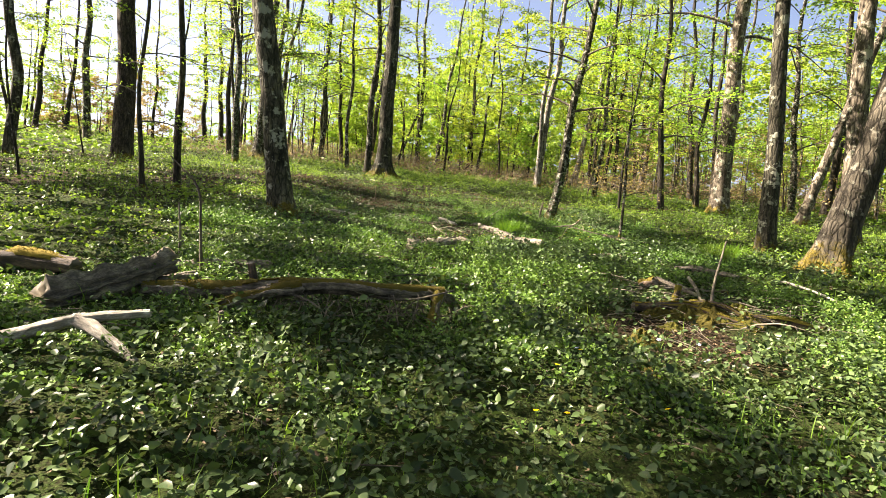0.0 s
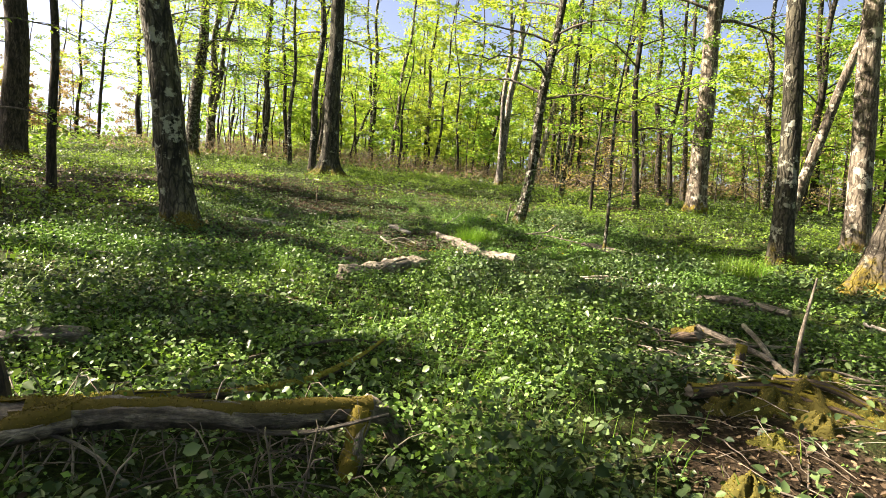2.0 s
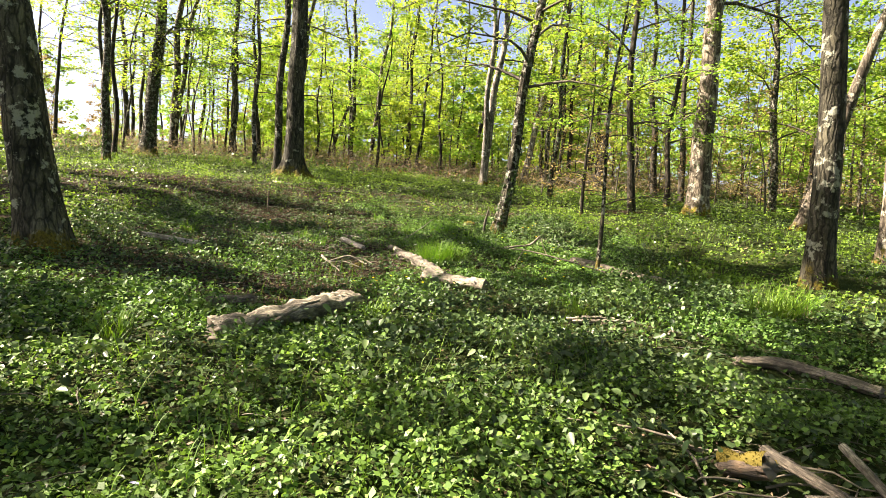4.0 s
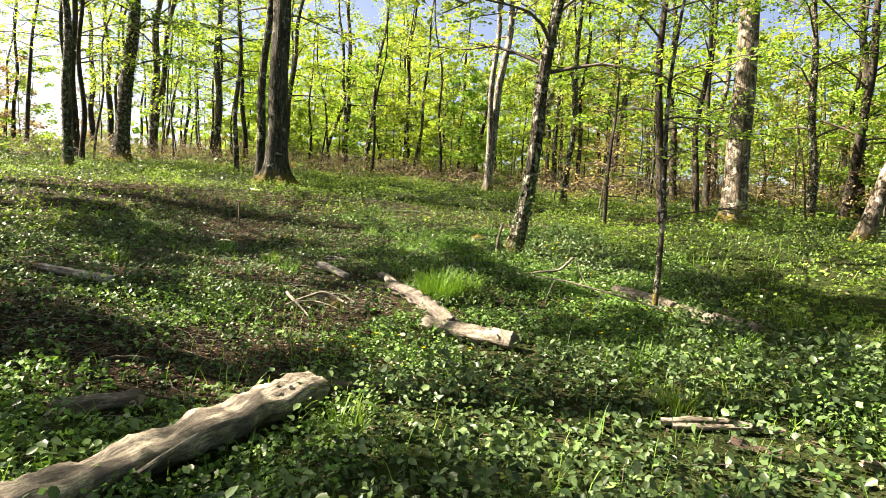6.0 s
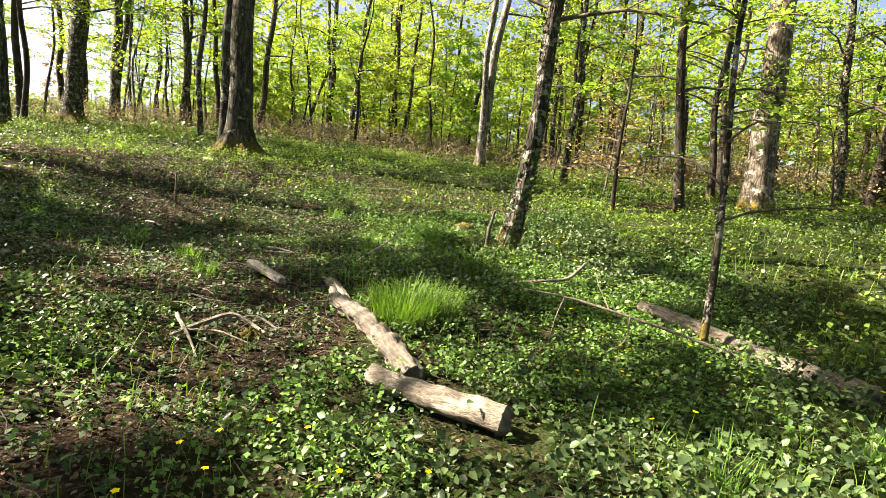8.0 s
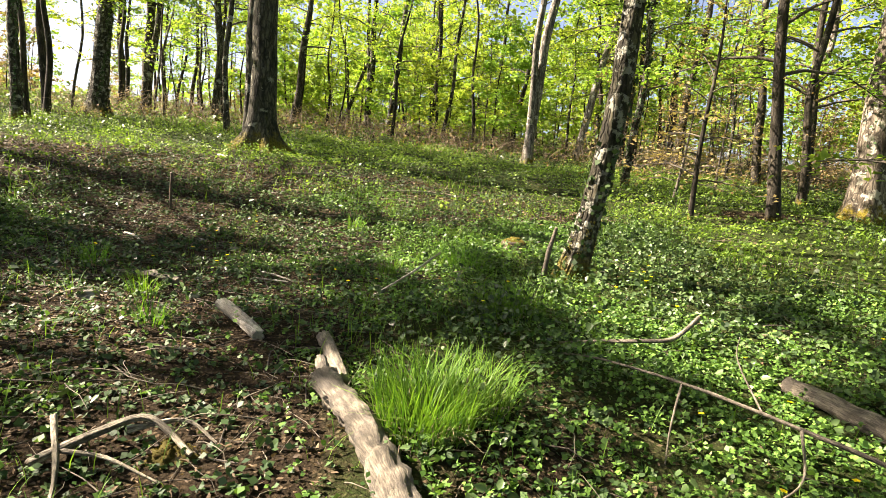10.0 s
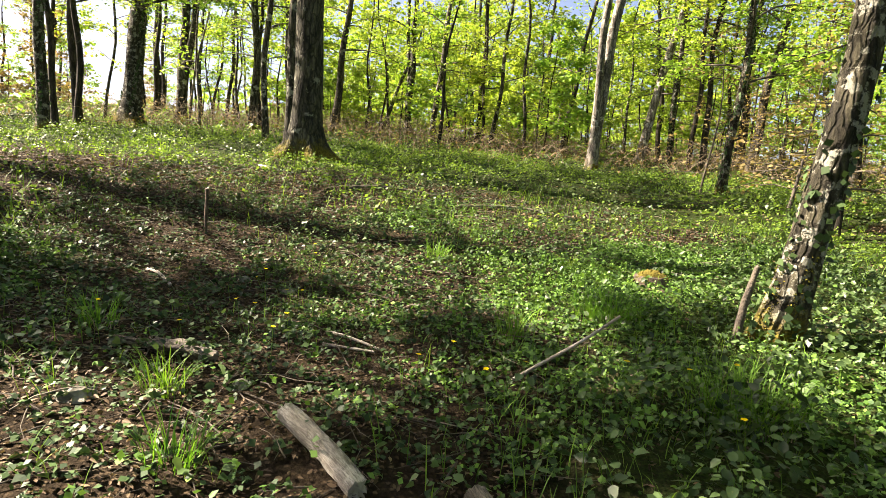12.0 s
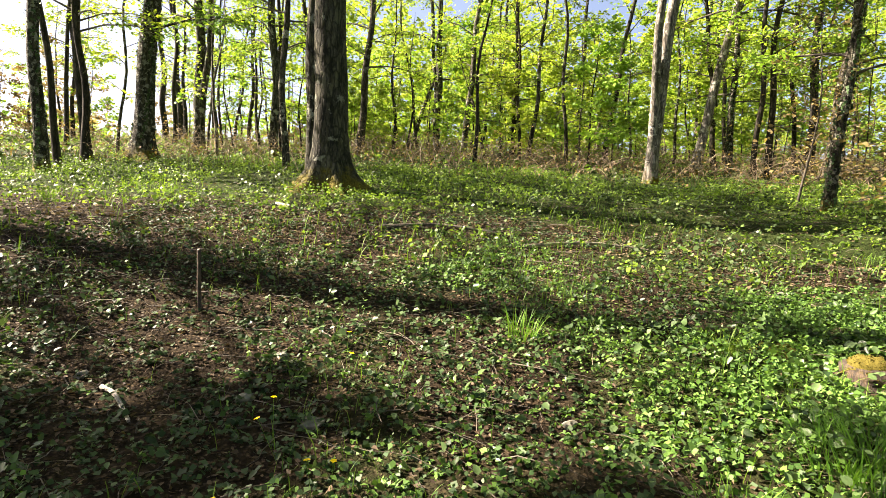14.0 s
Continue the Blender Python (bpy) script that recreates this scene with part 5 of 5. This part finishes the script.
log("fallen_branch", [([on(-1.4, 22.9, 0.03), on(-0.6, 23.2, 0.06), on(0.3, 23.1, 0.04)], 0.03, 0.015)], TWIG, "dark branch on dry leaf litter", (), 38, "branch", sides=8)
log("wooden_post", [((on(-2.545, 20.02, -0.08), on(-2.545, 20.02, 0.25), on(-2.54, 20.02, 0.55)), 0.021, 0.019)], ROTTEN, "thin dark wooden post standing in leaf litter", (), 39, "post", rough=0.02, sides=8)


def stump(x, y, r, h, label):
    rng = np.random.default_rng(61)
    root = empty("mossy_stump", x, y, gz(x, y) - 0.03)
    n, sides = 12, 26
    z = np.linspace(0, h, n)
    a = np.linspace(0, 2 * math.pi, sides, endpoint=False)[None, :]
    wob = bumpy(n, sides, rng, 0.06, 3) + 0.7 * np.exp(-z[:, None] / 0.07) * np.maximum(0.1, 0.5 + 0.5 * np.cos(5 * a + 1))
    v, q, t = tube(np.stack([0 * z, 0 * z, z], -1), np.full(n, r), sides, wob, True)
    part("stump_wood", grained(smooth(mesh_np("stump_wood", v, [q, t])), np.stack([0 * z, 0 * z, z], -1), np.full(n, r), sides), ROTTEN, root)
    k = 9
    rr, aa = np.meshgrid(np.linspace(0.02, 1.05, k), np.linspace(0, 2 * math.pi, sides, endpoint=False), indexing="ij")
    top = h + 0.05 * (1 - rr ** 2) - 0.05 * np.clip(rr - 0.7, 0, 1) * (2.5 + 2.5 * np.sin(3 * aa)) + rng.normal(0, 0.012, rr.shape)
    vv = np.stack([rr * r * 1.05 * np.cos(aa), rr * r * 1.05 * np.sin(aa), top], -1)
    i, j = np.meshgrid(np.arange(k - 1), np.arange(sides), indexing="ij")
    jj = (j + 1) % sides
    part("moss", fuzzy("moss", vv, np.stack([i * sides + j, (i + 1) * sides + j, (i + 1) * sides + jj, i * sides + jj], -1).reshape(-1, 4), rng), MOSS, root, "yellow moss cap")
    return tagged(root, label, "stump")


stump(2.73, 19.05, 0.16, 0.15, "low rotten stump capped with yellow moss")


def stone(x, y, s, seed):
    bm = bmesh.new()
    bmesh.ops.create_icosphere(bm, subdivisions=2, radius=1.0)
    for v in bm.verts:
        k = 1 + 0.5 * noise.noise(v.co * 1.3 + Vector((seed, 0, 0))) + 0.3 * noise.noise(v.co * 3 + Vector((0, seed, 0)))
        v.co = Vector((v.co.x * k * s, v.co.y * k * s * 0.75, v.co.z * k * s * 0.5))
    me = bpy.data.meshes.new("stone")
    bm.to_mesh(me)
    bm.free()
    me.materials.append(STONE)
    ob = new("stone", me)
    ob.matrix_world = pose(x, y, gz(x, y) + s * 0.1, 0, 0, seed * 57)
    return tagged(ob, "pale rough stone half sunk in leaf litter", "stone", "stones on the forest floor")


for i, (x, y, s) in enumerate(((-1.31, 15.79, 0.10), (1.27, 17.54, 0.085), (-0.96, 18.33, 0.085), (-1.5, 18.6, 0.07), (-2.75, 18.75, 0.06), (3.25, 21.2, 0.09), (-1.5, 19.3, 0.055), (-0.6, 16.2, 0.06), (-1.0, 19.9, 0.05), (0.6, 18.4, 0.05), (-2.0, 17.2, 0.05), (-3.4, 16.4, 0.07), (-2.6, 15.4, 0.06), (1.9, 18.6, 0.05))):
    stone(x, y, s, i + 1)


def moss_mound(x, y, rx, ry, h, seed):
    rng = np.random.default_rng(seed)
    k, sides = 10, 28
    rr, aa = np.meshgrid(np.linspace(0.01, 1.0, k), np.linspace(0, 2 * math.pi, sides, endpoint=False), indexing="ij")
    edge = 1 + 0.2 * np.sin(3 * aa + seed) + 0.12 * np.sin(7 * aa)
    px, py = rr * edge * rx * np.cos(aa), rr * edge * ry * np.sin(aa)
    pz = ground_z(x + px, y + py) - gz(x, y) + h * (1 - rr ** 2) * (1 + 0.3 * np.sin(5 * aa + 6 * rr) + 0.18 * waves(px + seed, py, 16.0, seed)) + rng.normal(0, 0.008, rr.shape) - 0.01
    i, j = np.meshgrid(np.arange(k - 1), np.arange(sides), indexing="ij")
    jj = (j + 1) % sides
    ob = part("moss_cushion", fuzzy("moss_cushion", np.stack([px, py, pz], -1), np.stack([i * sides + j, (i + 1) * sides + j, (i + 1) * sides + jj, i * sides + jj], -1).reshape(-1, 4), rng), MOSS)
    ob.location = (x, y, gz(x, y))
    return tagged(ob, "ochre yellow cushion of moss on the soil", "moss", "moss cushions")


for i, (x, y, a, b, h) in enumerate(((2.3, 5.95, 0.2, 0.13, 0.1), (2.62, 5.98, 0.19, 0.15, 0.13), (2.9, 6.05, 0.26, 0.18, 0.16), (3.2, 5.85, 0.22, 0.14, 0.12), (2.75, 5.72, 0.17, 0.1, 0.1), (3.0, 6.3, 0.14, 0.1, 0.12), (2.55, 6.4, 0.13, 0.08, 0.07), (1.8, 4.95, 0.16, 0.12, 0.1), (3.5, 6.6, 0.14, 0.1, 0.08), (2.3, 5.5, 0.14, 0.1, 0.06), (2.4, 19.6, 0.2, 0.15, 0.05), (0.3, 13.75, 0.14, 0.12, 0.05), (1.6, 4.3, 0.12, 0.1, 0.05))):
    moss_mound(x, y, a, b, h, i + 3)


def tuft(x, y, n, spread, length, seed, label):
    rng = np.random.default_rng(seed)
    root = empty("grass_tuft", x, y, gz(x, y))
    a = rng.uniform(0, 6.3, n)
    d = spread * np.sqrt(rng.uniform(0, 1, n))
    bx, by = d * np.cos(a), d * np.sin(a)
    v, q = blades(bx, by, ground_z(x + bx, y + by) - gz(x, y), rng, length, (0.002, 0.0042), 0.75, a + rng.normal(0, 0.9, n))
    tagged(part("grass", mesh_np("grass", v, [q]), GRASS, root), kind="stuff")
    k = n // 5
    a = rng.uniform(0, 6.3, k)
    d = spread * 1.05 * np.sqrt(rng.uniform(0, 1, k))
    bx, by = d * np.cos(a), d * np.sin(a)
    v, q = blades(bx, by, ground_z(x + bx, y + by) - gz(x, y), rng, (length[0] * 0.4, length[1] * 0.6), (0.0018, 0.0035), 1.3, a + rng.normal(0, 0.9, k))
    tagged(part("dry_grass", mesh_np("dry_grass", v, [q]), DRY_STEM, root, "straw-coloured dead blades at the foot"), kind="stuff")
    return tagged(root, label, "grass", "grass tufts")


BRIGHT_TUFT = "bright green arching tuft of woodland grass"
tuft(1.55, 14.1, 560, 0.27, (0.28, 0.5), 1, BRIGHT_TUFT)
tuft(1.85, 14.3, 300, 0.22, (0.22, 0.42), 2, BRIGHT_TUFT)
tuft(2.3, 16.1, 300, 0.30, (0.18, 0.36), 3, BRIGHT_TUFT)
tuft(4.9, 10.3, 300, 0.25, (0.25, 0.45), 4, BRIGHT_TUFT)
tuft(5.4, 10.6, 220, 0.2, (0.2, 0.4), 5, BRIGHT_TUFT)
tuft(2.0, 17.9, 260, 0.3, (0.15, 0.32), 6, BRIGHT_TUFT)
for i, (x, y) in enumerate(((-0.95, 16.0), (-0.55, 15.3), (1.1, 17.3), (-3.6, 17.6), (1.9, 19.4), (0.4, 19.7), (-2.7, 14.8), (3.1, 11.6), (4.1, 11.8), (-1.9, 16.9), (0.7, 10.2), (2.9, 10.6), (5.4, 12.8), (-6.8, 23.5), (-1.2, 9.0))):
    tuft(x, y, 70, 0.12, (0.15, 0.34), 10 + i, "small loose tuft of green grass")


def flower(name, petals, petal_len, height, material, label, group):
    """A small flower: a thin stem and a bloom of rounded petals."""
    root = empty(name, 0, 0, -5)
    t = np.linspace(0, 1, 5)
    line = np.stack([0.02 * t ** 2, 0.01 * t, t * height], -1)
    v, q, _ = tube(line, np.full(5, 0.0012), 4)
    part("stem", mesh_np("stem", v, [q]), GRASS, root)
    a = np.arange(petals) * 2 * math.pi / petals
    d = np.stack([np.cos(a), np.sin(a), 0.35 + 0 * a], -1)
    v, q = leaf_ovate(np.tile(line[-1], (petals, 1)), unit(d), unit(np.stack([-0.3 * np.cos(a), -0.3 * np.sin(a), 1 + 0 * a], -1)), np.full(petals, petal_len), 0.95)
    part("bloom", mesh_np("bloom", v, [q]), material, root)
    return tagged(root, label, name.replace("_", " "), group)


rng = np.random.default_rng(88)
spots = [(x + rng.normal(0, s), y + rng.normal(0, s)) for x, y, s, k in ((0.9, 11.6, 0.35, 9), (3.2, 13.2, 0.5, 12), (4.2, 15.5, 0.8, 8), (-0.9, 17.0, 0.5, 9), (0.9, 16.2, 0.5, 4), (-1.3, 18.6, 0.4, 3), (2.9, 12.2, 0.5, 6), (3.6, 16.6, 0.6, 6), (1.0, 3.4, 0.4, 5), (2.2, 16.0, 0.4, 5)) for _ in range(k)]
BUTTERCUP = flower("buttercup", 5, 0.019, 0.29, PETAL, "small yellow buttercup on a thin stem", "buttercups")
for i, (x, y) in enumerate(spots):
    m = pose(x, y, gz(x, y), rng.normal(0, 8), rng.normal(0, 8), rng.uniform(0, 360))
    if i:
        copy_thing(BUTTERCUP, m)
    else:
        BUTTERCUP.matrix_world = m
VIOLET = flower("periwinkle", 5, 0.022, 0.16, PETAL_BLUE, "pale violet periwinkle flower among leaves", "periwinkles")
VIOLET.matrix_world = pose(1.06, 4.35, gz(1.06, 4.35), -20, 0, 0)
for x, y in ((1.88, 4.71), (2.17, 4.69), (1.14, 4.26), (0.4, 7.2), (-0.2, 6.9)):
    copy_thing(VIOLET, pose(x, y, gz(x, y), -20, 5, x * 90))
